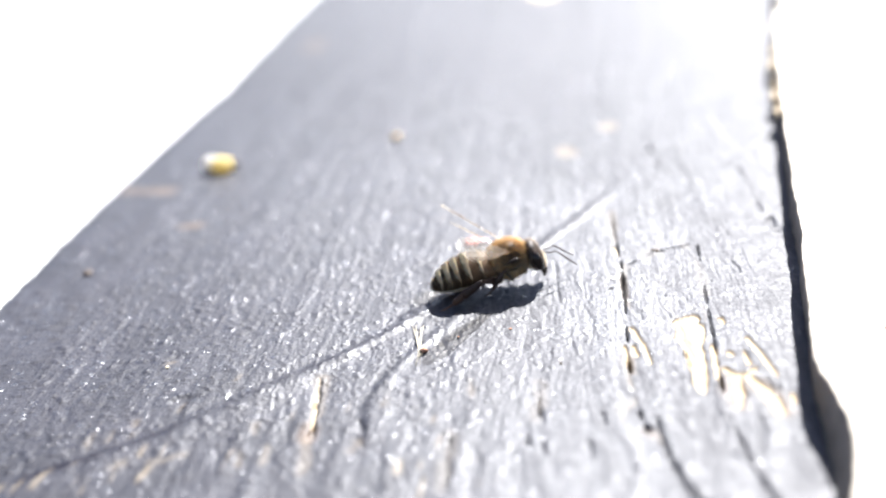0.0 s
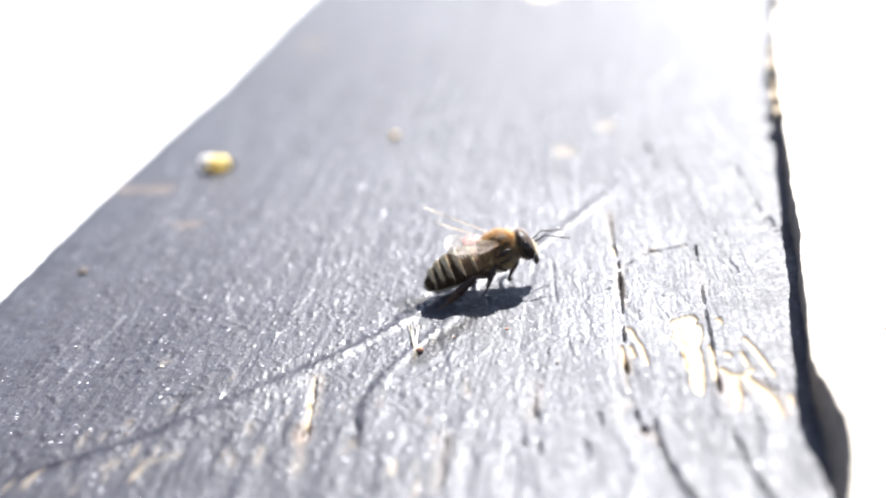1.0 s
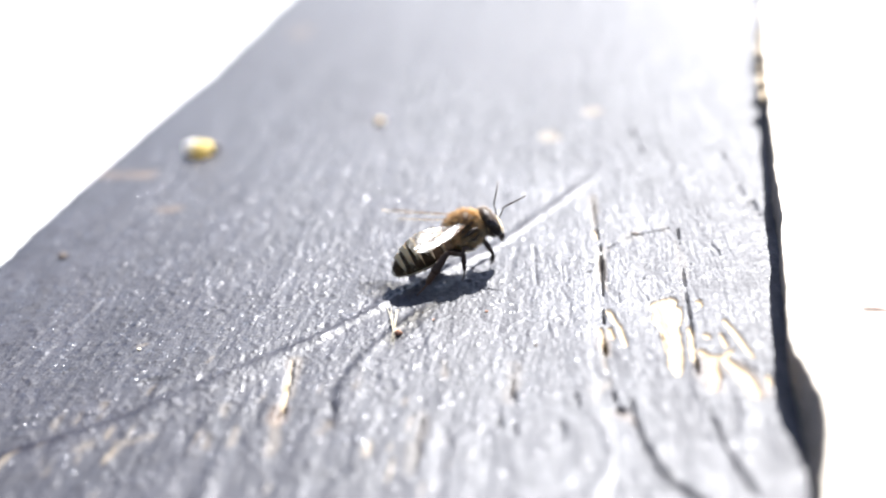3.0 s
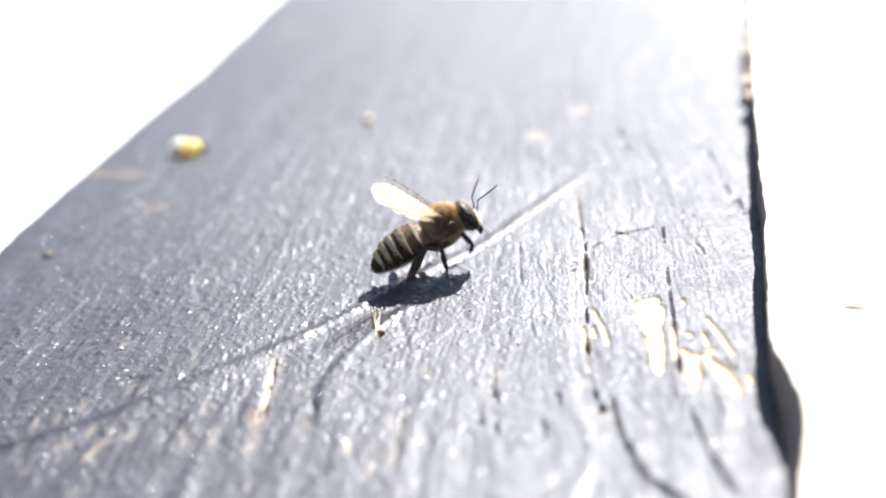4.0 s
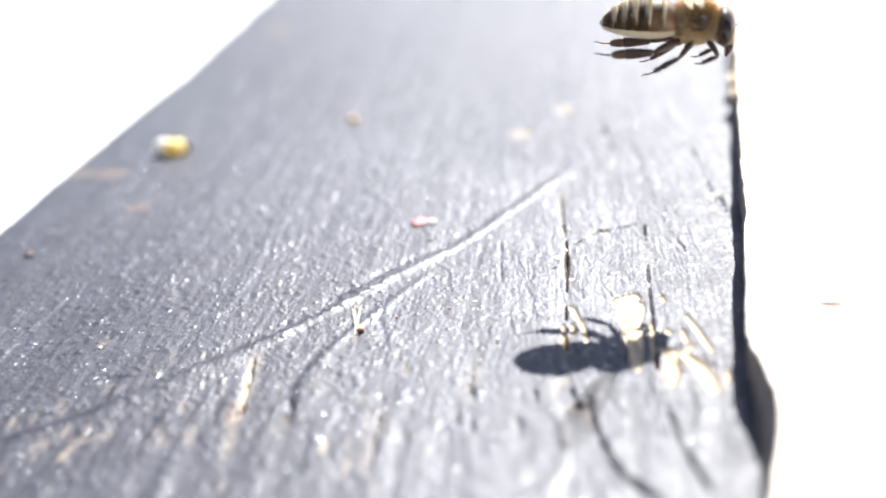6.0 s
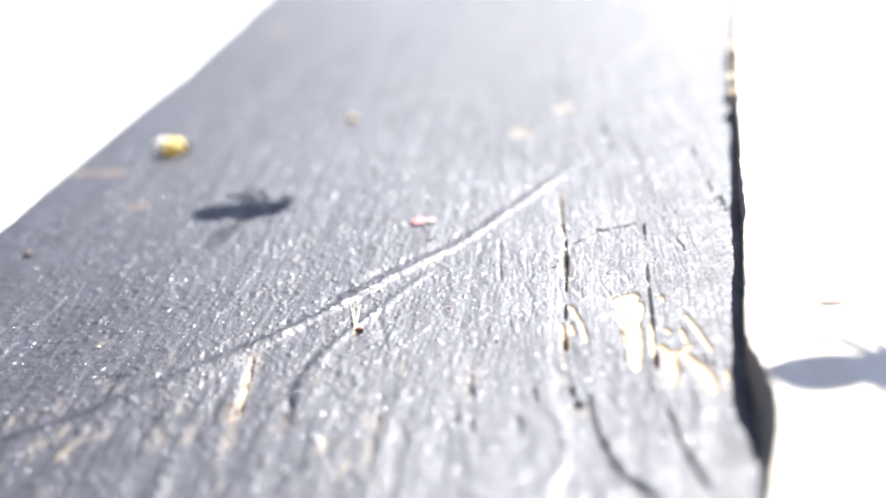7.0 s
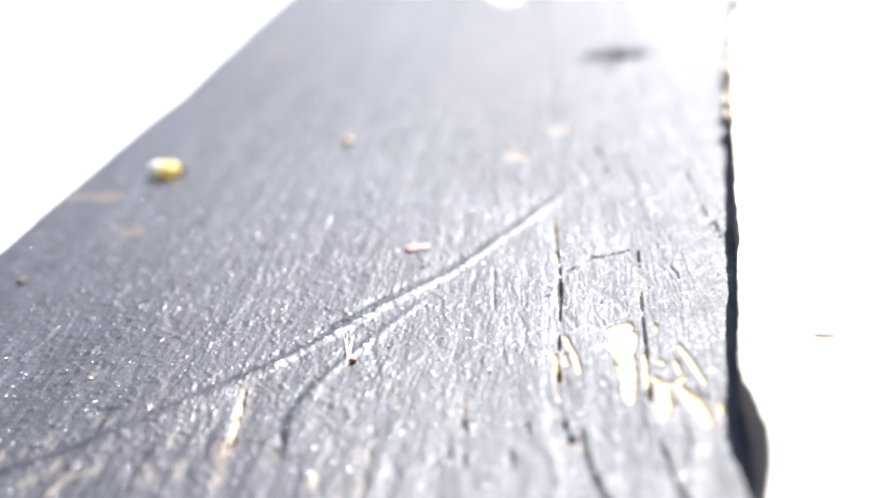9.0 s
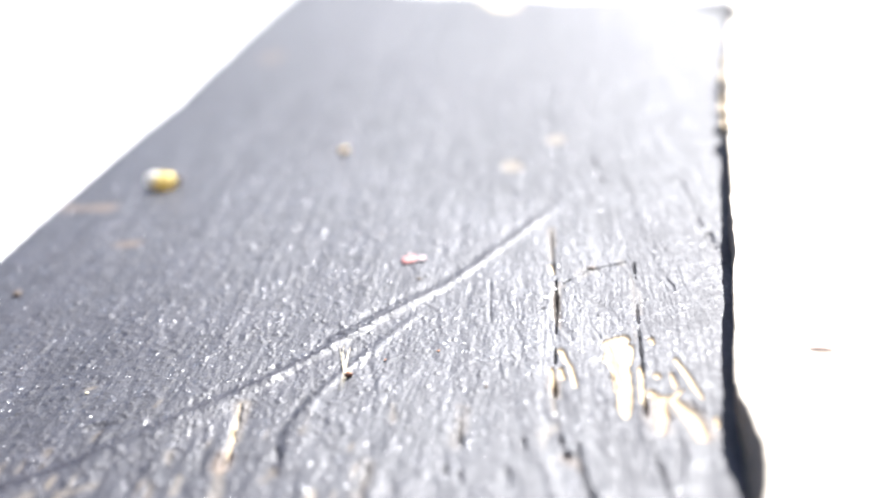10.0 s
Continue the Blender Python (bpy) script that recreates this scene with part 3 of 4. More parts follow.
# ---- the pale lath that lies on it ----
def lath():
    u = np.concatenate([[0, 0.004, 0.01, 0.02], np.arange(0.15, 7.0, 0.12)])
    v = np.concatenate([np.arange(-2.5, 3.8, 0.1), np.arange(3.8, 6.6, 0.035), np.arange(6.6, 23.01, 0.1)])
    U, V = np.meshgrid(u, v)
    chipped = np.interp(V, [3.6, 4.1, 4.43, 4.67, 4.88, 5.17, 5.5, 5.66, 5.78, 5.95, 6.3, 7.1, 8.1], [0, 0.01, 0.06, 0.115, 0.14, 0.123, 0.058, 0.014, -0.016, -0.028, -0.026, -0.016, 0.008])
    notch = chipped + 0.22 * np.exp(-((V - 17.7) / 0.5) ** 2)
    rough = 0.012 * field(V * 4, V * 0, 81) + 0.010 * field(V * 17, V * 0, 82)
    X = 2.255 + 0.295 * (V - 5.91) + 0.002 * (V - 5.91) ** 2 + (notch + rough) * step(1.0, 0.0, U) + U
    Z = 0.40 - 0.015 * (1 - np.sqrt(np.clip(1 - (1 - np.clip(U / 0.02, 0, 1)) ** 2, 0, 1)))
    Z = Z + 0.006 * field(U * 9, V * 0.4, 83) + 0.003 * field(U * 25, V * 1.0, 84)
    # a blue-grey patch towards the far right
    ob = sheet("wood_lath", X * CM, V * CM, Z * CM, PALE_WOOD, {"grey_patch": 0.8 * step(0.9, 0.2, np.hypot(X - 8.5, (V - 17.3) * 0.7))}, -0.015 * CM)
    ob.data.materials.append(OLD_EDGE)
    # the chips slope down to an edge that stays straight on the board
    rows, width = X.shape
    foot = rows * width + 2 * (width - 1) + (rows - 1)
    for j in range(rows - 1):
        ob.data.vertices[foot + j].co.x -= 0.9 * float(notch[rows - 1 - j, 0]) * CM
    ob.data.update()
    cols = X.shape[1] - 1
    tops = cols * (X.shape[0] - 1)
    for f in ob.data.polygons:
        if f.index >= tops or f.index % cols < 2:
            f.material_index = 1
    return tagged(ob, "thin pale raw wood lath with a chipped, grey-brown weathered edge", "lath")



pale_lath = lath()
TAN = simple("torn_tan_wood", (0.34, 0.25, 0.15), (0.52, 0.41, 0.26), 900, 0.8, 0.5, 0.0002, (1, 0.2, 1))
for k, (v, out, high, length, thick) in enumerate(((12.0, 0.03, 0.24, 0.42, 0.06), (12.75, 0.05, 0.22, 0.5, 0.05), (13.3, 0.03, 0.2, 0.3, 0.06), (14.3, 0.05, 0.2, 0.7, 0.07), (14.9, 0.03, 0.27, 0.5, 0.06), (16.3, 0.01, 0.28, 0.6, 0.05))):
    edge = 2.24 + 0.295 * (v - 5.91) + 0.002 * (v - 5.91) ** 2
    bm = ellipsoid(thick * CM, 0.5 * length * CM, 1.2 * thick * CM, rough=0.5, seed=60 + k, u=12, v=8)
    chip = part("splinter", bm, TAN, pale_lath, "torn tan splinter on the edge")
    chip.matrix_local = pose((edge - out) * CM, v * CM, high * CM, 0, 4, -18)


# ---- crumbs on the boards ----
def crumb(name, x, y, z, size, material, label, category, rough=0.35, seed=1, turn=0.0):
    bm = ellipsoid(*(v * CM for v in size), rough=rough, seed=seed, u=14, v=10)
    ob = part(name, bm, material, None, label)
    ob.matrix_world = pose(x * CM, y * CM, (z + size[2] * 0.8) * CM, 0, 0, turn)
    return tagged(ob, category=category)


pellet = crumb("pollen_pellet", -3.64, 13.1, 0, (0.19, 0.13, 0.115), YELLOW, "yellow pollen pellet with a white end lying on black paint", "pollen", 0.3, 3, -15)
part("white_tip", ellipsoid(0.13 * CM, 0.12 * CM, 0.115 * CM, (-0.18 * CM, 0.03 * CM, 0.01 * CM), 0.3, 5, 14, 10), PALE_WAX, pellet, "white waxy lump")
part("husk", ellipsoid(0.08 * CM, 0.06 * CM, 0.05 * CM, (0.17 * CM, 0.07 * CM, -0.01 * CM), 0.4, 7, 12, 8), BROWN, pellet, "brown husk")
crumb("wax_crumb", -1.08, 13.62, 0, (0.075, 0.075, 0.05), WAX, "small pale tan wax crumb on the black board", "crumb", 0.3, 9)
crumb("rust_crumb", -0.75, 7.34, 0, (0.036, 0.030, 0.022), RUST, "tiny rust-red crumb beside a straw fibre", "crumb", 0.5, 11)
petal = crumb("petal_scrap", -0.17, 9.58, 0, (0.095, 0.11, 0.016), PINK, "small pink scrap of petal on the black board", "petal", 0.4, 13, -20)
part("pale_edge", ellipsoid(0.075 * CM, 0.07 * CM, 0.014 * CM, (0.12 * CM, 0.02 * CM, 0), 0.4, 15, 12, 8), PALE_PINK, petal, "pale curled edge")
crumb("straw_crumb", 2.955, 6.19, 0.402, (0.10, 0.026, 0.016), DARK_RUST, "thin rust-brown crumb lying on the pale lath", "crumb", 0.4, 17, -20)
for k, (x, y, size, material, label) in enumerate((
        (1.15, 8.31, 0.022, WHITE, "tiny white flake of lifted paint"), (1.05, 8.17, 0.016, WHITE, "tiny white flake of lifted paint"), (1.26, 8.46, 0.02, WHITE, "tiny white flake of lifted paint"),
        (1.12, 8.42, 0.014, WHITE, "tiny white flake of lifted paint"), (-0.48, 10.38, 0.022, BROWN, "small dark brown speck of dirt"), (-4.67, 10.0, 0.05, BROWN, "small dark brown speck of dirt"),
        (-3.17, 7.61, 0.018, STRAW, "small straw-coloured speck of grit"), (-0.08, 9.08, 0.022, BROWN, "small dark brown speck of dirt"), (0.06, 7.57, 0.012, RUST, "small rust-brown speck of dirt"),
        (-0.43, 7.53, 0.011, RUST, "small rust-brown speck of dirt"), (0.43, 6.89, 0.014, BROWN, "small dark brown speck of dirt"), (1.69, 8.82, 0.03, BROWN, "small dark brown speck of dirt"))):
    speck = crumb("speck", x, y, 0, (size, size * 1.3, size * 0.4), material, label, "speck", 0.5, 20 + k, 37 * k)
    tagged(speck, group="specks on the black board")
bm = bmesh.new()
rnd = random.Random(12)
for k in range(7):
    dx, top = (k - 3) * 0.013 + rnd.uniform(-0.006, 0.006), 7.82 + rnd.uniform(-0.14, 0.12)
    bow = rnd.uniform(-0.02, 0.02)
    tube(bm, [((-0.80 + dx * 1.5) * CM, top * CM, 0.012 * CM), ((-0.79 + dx * 1.1 + bow) * CM, (7.66 + rnd.uniform(-0.03, 0.03)) * CM, 0.03 * CM), ((-0.79 + dx * 0.6) * CM, 7.52 * CM, 0.032 * CM),
              ((-0.785 + dx * 0.3) * CM, 7.38 * CM, 0.02 * CM), ((-0.80 + dx * 0.8) * CM, (7.2 + rnd.uniform(-0.12, 0.1)) * CM, 0.008 * CM)],
         [0.0015 * CM, 0.0035 * CM, 0.004 * CM, 0.003 * CM, 0.0015 * CM], 5)
fibres = part("straw_fibre", bm, STRAW, None, "few pale straw fibres caught on the scratched paint")
tagged(fibres, category="fibre")


# ---- honey bee ----
def hairs(count, surface, length, thick, seed, lean=0.3):
    """A coat of fine tapered hairs on a surface given as a function of two random numbers: place and normal."""
    rnd = random.Random(seed)
    bm = bmesh.new()
    for _ in range(count):
        p, n = surface(rnd)
        if p is None:
            continue
        d = (n + Vector((rnd.uniform(-1, 1), rnd.uniform(-1, 1), rnd.uniform(-1, 1))) * 0.35 + Vector((-lean, 0, 0))).normalized()
        u = d.cross(Vector((rnd.random(), rnd.random(), 1.1))).normalized() * thick
        w = d.cross(u).normalized() * thick
        tip = bm.verts.new(p + d * length * rnd.uniform(0.6, 1.15))
        base = [bm.verts.new(p + u), bm.verts.new(p - u * 0.5 + w * 0.87), bm.verts.new(p - u * 0.5 - w * 0.87)]
        for k in range(3):
            bm.faces.new((base[k], base[(k + 1) % 3], tip))
    return bm


def on_ellipsoid(rx, ry, rz, at=(0, 0, 0), low=-1.0, front=1.0, back=-1.0, bald=0.0, ceiling=1.0):
    def pick(rnd):
        z, a = rnd.uniform(low, ceiling), rnd.uniform(0, 2 * math.pi)
        r = math.sqrt(max(0, 1 - z * z))
        n = Vector((r * math.cos(a), r * math.sin(a), z))
        if not back <= n.x <= front or (n.z > 0.66 and abs(n.x) < 0.62 and rnd.random() < bald):
            return None, None
        return Vector((n.x * rx, n.y * ry, n.z * rz)) * 0.98 + Vector(at), Vector((n.x / rx, n.y / ry, n.z / rz)).normalized()
    return pick


ABDOMEN = [(-1.35, -0.25, 0.9, 0.9), (-1.8, -0.15, 1.3, 1.25), (-2.4, -0.05, 1.58, 1.5), (-3.1, 0.0, 1.78, 1.68), (-4.0, 0.0, 1.86, 1.74), (-5.0, -0.05, 1.80, 1.66), (-5.9, -0.14, 1.64, 1.48),
           (-6.6, -0.26, 1.41, 1.25), (-7.2, -0.38, 1.14, 1.0), (-7.65, -0.48, 0.86, 0.74), (-7.95, -0.55, 0.6, 0.5), (-8.15, -0.6, 0.34, 0.27), (-8.22, -0.62, 0.12, 0.1)]


def girth(x):
    xs = [-a[0] for a in ABDOMEN]
    return [float(np.interp(-x, xs, [a[k] for a in ABDOMEN])) for k in (1, 2, 3)]


def band(x0, x1, grow0, grow1, n=4, upper=False, sides=32, arc=1.5, taper=0.0):
    """A ring of the abdomen from x0 back to x1, a little proud of it."""
    bm = bmesh.new()
    loops = []
    for k in range(n + 1):
        x = x0 + (x1 - x0) * k / n
        z, w, h = girth(x)
        s = grow0 + (grow1 - grow0) * k / n
        start, span = ((0.5 - arc / 2) * math.pi, arc * math.pi) if upper else (0, 2 * math.pi)
        count = sides + (1 if upper else 0)
        back = [1 - taper * (1 - max(0.0, math.sin(start + span * j / sides))) for j in range(count)]
        loops.append([bm.verts.new(((x0 + (x - x0) * back[j]) * MM, (w + s) * math.cos(start + span * j / sides) * MM, (z + (h + s) * math.sin(start + span * j / sides)) * MM)) for j in range(count)])
    for a, b in zip(loops, loops[1:]):
        for j in range(len(a) - (1 if upper else 0)):
            bm.faces.new((a[j], a[(j + 1) % len(a)], b[(j + 1) % len(a)], b[j]))
    bmesh.ops.recalc_face_normals(bm, faces=bm.faces)
    return bm


def belt(x0, x1):
    """Places round the upper side of the abdomen between x0 and x1."""
    def pick(rnd):
        x, a = rnd.uniform(x1, x0) + rnd.gauss(0, 0.05), math.pi / 2 + rnd.gauss(0, 0.55)
        z, w, h = girth(x)
        return Vector((x * MM, (w + 0.05) * math.cos(a) * MM, (z + (h + 0.05) * math.sin(a)) * MM)), Vector((0, math.cos(a), math.sin(a)))
    return pick


def wing_outline(length, width, n=26):
    """Leading and trailing edges of a wing that reaches out along +y, x forward."""
    lead, trail = [], []
    for k in range(n + 1):
        t = k / n
        lead.append((0.10 * width * math.sin(t * math.pi) - 0.05 * width * t - 0.35 * width * max(0, t - 0.86) / 0.14 * max(0, t - 0.86) / 0.14, t * length))
        chord = width * (0.16 + 0.95 * math.sin(min(1, t * 1.12) * math.pi * 0.62) ** 1.3) * math.sqrt(max(0.0, 1 - max(0, (t - 0.72) / 0.28) ** 2))
        trail.append((lead[-1][0] - max(chord, 0.02 * width), t * length))
    return lead, trail


def wing(name, length, width, side, parent, veins):
    lead, trail = wing_outline(length, width)
    bm = bmesh.new()
    grid = []
    for (ax, ay), (bx, by) in zip(lead, trail):
        row = []
        for j in range(9):
            f = j / 8
            x, y = ax + (bx - ax) * f, ay
            z = 0.10 * math.sin(f * math.pi) * (y / length) + 0.05 * math.sin(f * 9 + y * 1.2)
            row.append(bm.verts.new((x * MM, side * y * MM, z * MM)))
        grid.append(row)
    for a, b in zip(grid, grid[1:]):
        for j in range(8):
            bm.faces.new((a[j], a[j + 1], b[j + 1], b[j]) if side > 0 else (b[j], b[j + 1], a[j + 1], a[j]))
    ob = part(name, bm, MEMBRANE, parent, "clear glossy wing with brown veins")
    bm = bmesh.new()
    for points, radius in veins:
        place = []
        for t, f in points:
            k = min(int(t * 26), 25)
            s = t * 26 - k
            ax = lead[k][0] * (1 - s) + lead[k + 1][0] * s
            bx = trail[k][0] * (1 - s) + trail[k + 1][0] * s
            y = t * length
            z = 0.10 * math.sin(f * math.pi) * (y / length) + 0.05 * math.sin(f * 9 + y * 1.2)
            place.append(((ax + (bx - ax) * f) * MM, side * y * MM, (z + 0.01) * MM))
        tube(bm, place, [0.55 * radius * MM] * len(place), 5)
    part("wing_veins", bm, VEIN, ob)
    return ob


FORE_VEINS = [([(0, 0.0), (0.25, 0.0), (0.5, 0.0), (0.75, 0.01), (0.9, 0.05)], 0.055), ([(0.0, 0.3), (0.25, 0.16), (0.5, 0.14), (0.62, 0.02)], 0.035),
              ([(0.0, 0.6), (0.2, 0.5), (0.4, 0.55), (0.55, 0.7), (0.6, 0.95)], 0.03), ([(0.4, 0.14), (0.5, 0.4), (0.7, 0.45), (0.85, 0.5)], 0.025),
              ([(0.62, 0.02), (0.72, 0.25), (0.85, 0.3)], 0.022), ([(0.42, 0.55), (0.5, 0.4)], 0.022), ([(0.55, 0.7), (0.66, 0.45)], 0.022), ([(0.7, 0.45), (0.7, 0.2)], 0.022)]
HIND_VEINS = [([(0, 0.0), (0.4, 0.02), (0.8, 0.05)], 0.035), ([(0, 0.4), (0.35, 0.4), (0.6, 0.45), (0.75, 0.6)], 0.025), ([(0.35, 0.4), (0.5, 0.8)], 0.02)]

# legs: hip in the bee's space, lengths of thigh and lower leg, thigh and lower-leg thickness (mm)
LEGS = {"fore": ((1.25, 0.75, -1.55), 1.6, 2.1, 0.25, 0.19), "mid": ((-0.1, 0.95, -1.7), 2.0, 3.4, 0.28, 0.25), "hind": ((-1.4, 0.95, -1.65), 2.5, 5.0, 0.34, 0.46)}


def leg(kind, parent):
    _, a, b, ra, rb = LEGS[kind]
    bm = tube(bmesh.new(), [(-0.25 * MM, 0, 0), (0, 0, 0), (0.35 * a * MM, 0, 0.06 * MM), (0.8 * a * MM, 0, 0.02 * MM), (a * MM, 0, 0)],
              [0.6 * ra * MM, 0.9 * ra * MM, 1.1 * ra * MM, 0.8 * ra * MM, 0.45 * ra * MM], 10)
    thigh = part(kind + "_leg", bm, LEG, parent)
    bm = bmesh.new()
    flat = 0.5 if kind == "hind" else 0.8
    t = 0.48 * b
    joints = [(0, 0.55), (0.1, 0.7), (0.45, 0.92), (0.85, 1.08), (1.0, 0.92)]
    loft(bm, [((f * t * MM, 0, 0), Vector((0, flat * r * rb * MM, 0)), Vector((0, 0, r * rb * MM))) for f, r in joints], 10)
    # first tarsal joint, then the thin foot
    u = 0.24 * b
    loft(bm, [(((t + f * u) * MM, 0, -0.05 * f * MM), Vector((0, flat * r * rb * MM, 0)), Vector((0, 0, r * rb * MM))) for f, r in [(-0.02, 0.8), (0.15, 0.92), (0.6, 0.8), (1.0, 0.5)]], 10)
    foot = [(t + u, 0, -0.05), (t + u + 0.1 * b, 0, -0.02), (b - 0.1 * b, 0, 0.05), (b, 0, 0.2)]
    tube(bm, [tuple(v * MM for v in p) for p in foot], [0.075 * MM, 0.085 * MM, 0.075 * MM, 0.04 * MM], 7)
    for k in (-1, 1):
        tube(bm, [((b - 0.05) * MM, 0, 0.15 * MM), ((b + 0.12) * MM, k * 0.1 * MM, 0.14 * MM)], [0.035 * MM, 0.01 * MM], 5)
    lower = part("lower_leg", bm, SHIN, thigh)
    coat = hairs(160, lambda r: ((lambda s, w: (Vector((s * MM, flat * 0.9 * rb * math.cos(w) * MM, 0.9 * rb * math.sin(w) * MM)), Vector((0, math.cos(w), math.sin(w)))))(r.uniform(0.1, t + u), r.uniform(0, 6.28))),
                 0.28 * MM, 0.012 * MM, 5, -0.6)
    me = lower.data
    both = bmesh.new()
    both.from_mesh(me)
    extra = bpy.data.meshes.new("coat")
    coat.to_mesh(extra)
    coat.free()
    both.from_mesh(extra)
    bpy.data.meshes.remove(extra)
    both.to_mesh(me)
    both.free()
    lower.location = (a * MM, 0, 0)
    return thigh


def honey_bee():
    bee = tagged(new("honey_bee"), "brown honey bee with a tawny furry thorax and dark banded abdomen", "bee")
    thorax = part("thorax", body_loft([(x * MM, z * MM, w * MM, h * MM) for x, z, w, h in
                  [(-1.95, -0.35, 0.5, 0.5), (-1.75, -0.25, 1.1, 1.1), (-1.3, -0.1, 1.45, 1.45), (-0.6, 0.04, 1.66, 1.76), (0.2, 0.02, 1.7, 1.8), (1.0, -0.06, 1.54, 1.64), (1.6, -0.2, 1.2, 1.25), (1.9, -0.3, 0.7, 0.75)]]), CUTICLE, bee)
    part("fur", hairs(13000, on_ellipsoid(1.9 * MM, 1.7 * MM, 1.78 * MM, (0, 0, 0.06 * MM), bald=0.4), 0.66 * MM, 0.013 * MM, 2), FUR, thorax, "tawny orange-brown fur", kind="stuff")
    shield = part("back_shield", ellipsoid(1.05 * MM, 1.1 * MM, 0.5 * MM, (0.1 * MM, 0, 1.38 * MM)), CUTICLE, thorax, "dark shiny bald patch")
    for s in (-1, 1):
        part("wing_root", tube(bmesh.new(), [(1.0 * MM, s * 1.72 * MM, 0.5 * MM), (0.5 * MM, s * 1.86 * MM, 0.62 * MM), (-0.2 * MM, s * 1.98 * MM, 0.5 * MM), (-0.7 * MM, s * 1.86 * MM, 0.35 * MM)], [0.1 * MM, 0.26 * MM, 0.17 * MM, 0.06 * MM], 8), CUTICLE, thorax, "dark shiny plate at the wing root")
        part("side_ridge", tube(bmesh.new(), [(0.9 * MM, s * 1.75 * MM, -0.1 * MM), (0.3 * MM, s * 1.95 * MM, -0.35 * MM), (-0.5 * MM, s * 1.9 * MM, -0.3 * MM)], [0.06 * MM, 0.13 * MM, 0.05 * MM], 8), CUTICLE, thorax, "dark bare seam on the side")
    abdomen = part("abdomen", body_loft([tuple(v * MM for v in s) for s in ABDOMEN], 28), BELLY, bee, "banded abdomen with a pale underside")
    edges = [-1.42, -2.7, -3.95, -5.1, -6.0, -6.9, -8.18]
    for k, (x0, x1) in enumerate(zip(edges, edges[1:])):
        part("segment_plate", band(x0, x1 - 0.05, 0.02, 0.05 if k < 5 else 0.03, 5, True, 32, 1.3), (AMBER, MID_PLATE, PLATE, PLATE, PLATE, PLATE)[k], abdomen)
        if k > 0:
            wide = (0, 0.22, 0.52, 0.46, 0.4, 0.28)[k]
            part("felt_band", band(x0 - 0.03, x0 - 0.85 * wide, 0.045, 0.06, 3, True, 32, 1.1, 0.8), FELT, abdomen, "pale tan felted band")
            part("hair_band", hairs(2600, belt(x0 - 0.02, x0 - wide), 0.2 * MM, 0.016 * MM, 30 + k, 2.4), HAIR, abdomen, "pale tan hair band", kind="stuff")
    part("fur", hairs(1500, on_ellipsoid(1.9 * MM, 1.80 * MM, 1.68 * MM, (-3.2 * MM, 0, 0.0), -0.5, 1.0, -0.6), 0.3 * MM, 0.013 * MM, 3, 1.1), HEAD_HAIR, abdomen, "short brown fur", kind="stuff")

    def along_belly(rnd):
        x, a = rnd.uniform(-7.9, -2.5), rnd.uniform(0, 2 * math.pi)
        z, w, h = girth(x)
        return Vector((x * MM, w * math.cos(a) * MM, (z + h * math.sin(a)) * MM)), Vector((0, math.cos(a), math.sin(a)))
    part("bristles", hairs(1400, along_belly, 0.26 * MM, 0.009 * MM, 4, 1.3), FUR, abdomen, "fine brown bristles", kind="stuff")
    part("rump_fur", hairs(1700, on_ellipsoid(1.45 * MM, 1.5 * MM, 1.45 * MM, (-0.55 * MM, 0, 0.1 * MM), -0.2, -0.25), 0.62 * MM, 0.013 * MM, 7, 0.5), HAIR, thorax, "pale golden fringe at the back of the thorax", kind="stuff")
    part("breast_fur", hairs(1500, on_ellipsoid(1.75 * MM, 1.5 * MM, 1.6 * MM, (0, 0, -0.1 * MM), -1.0, 0.9, -0.9, ceiling=-0.45), 0.55 * MM, 0.013 * MM, 8, 0.1), HAIR, thorax, "pale cream fur under the thorax", kind="stuff")
    head = part("head", body_loft([(x * MM, z * MM, w * MM, h * MM) for x, z, w, h in
                [(1.68, -0.15, 0.6, 0.7), (1.85, -0.2, 1.3, 1.25), (2.2, -0.3, 1.66, 1.58), (2.55, -0.42, 1.68, 1.64), (2.9, -0.62, 1.42, 1.56), (3.2, -0.9, 1.02, 1.36), (3.42, -1.2, 0.7, 1.02), (3.52, -1.38, 0.3, 0.5)]], 22), CUTICLE, bee)
    part("face", ellipsoid(0.34 * MM, 0.85 * MM, 0.85 * MM, (3.24 * MM, 0, -1.05 * MM)), FACE, head, "pale cream hair on the face")
    part("face_hair", hairs(1100, on_ellipsoid(0.45 * MM, 0.95 * MM, 1.0 * MM, (3.08 * MM, 0, -1.15 * MM), -0.9, 1.0, 0.3), 0.32 * MM, 0.012 * MM, 9, -0.5), HAIR, head, "pale cream face hair", kind="stuff")
    for s in (-1, 1):
        eye = ellipsoid(0.52 * MM, 0.40 * MM, 1.06 * MM)
        ob = part("eye", eye, EYE, head, "large glossy black compound eye")
        ob.matrix_local = pose(2.64 * MM, s * 1.44 * MM, -0.46 * MM, s * 8, -10, s * -22)
        jaw = tube(bmesh.new(), [(3.15 * MM, s * 0.42 * MM, -1.85 * MM), (3.22 * MM, s * 0.34 * MM, -2.35 * MM), (3.1 * MM, s * 0.08 * MM, -2.95 * MM)], [0.4 * MM, 0.3 * MM, 0.1 * MM], 10)
        part("jaw", jaw, LEG, head)
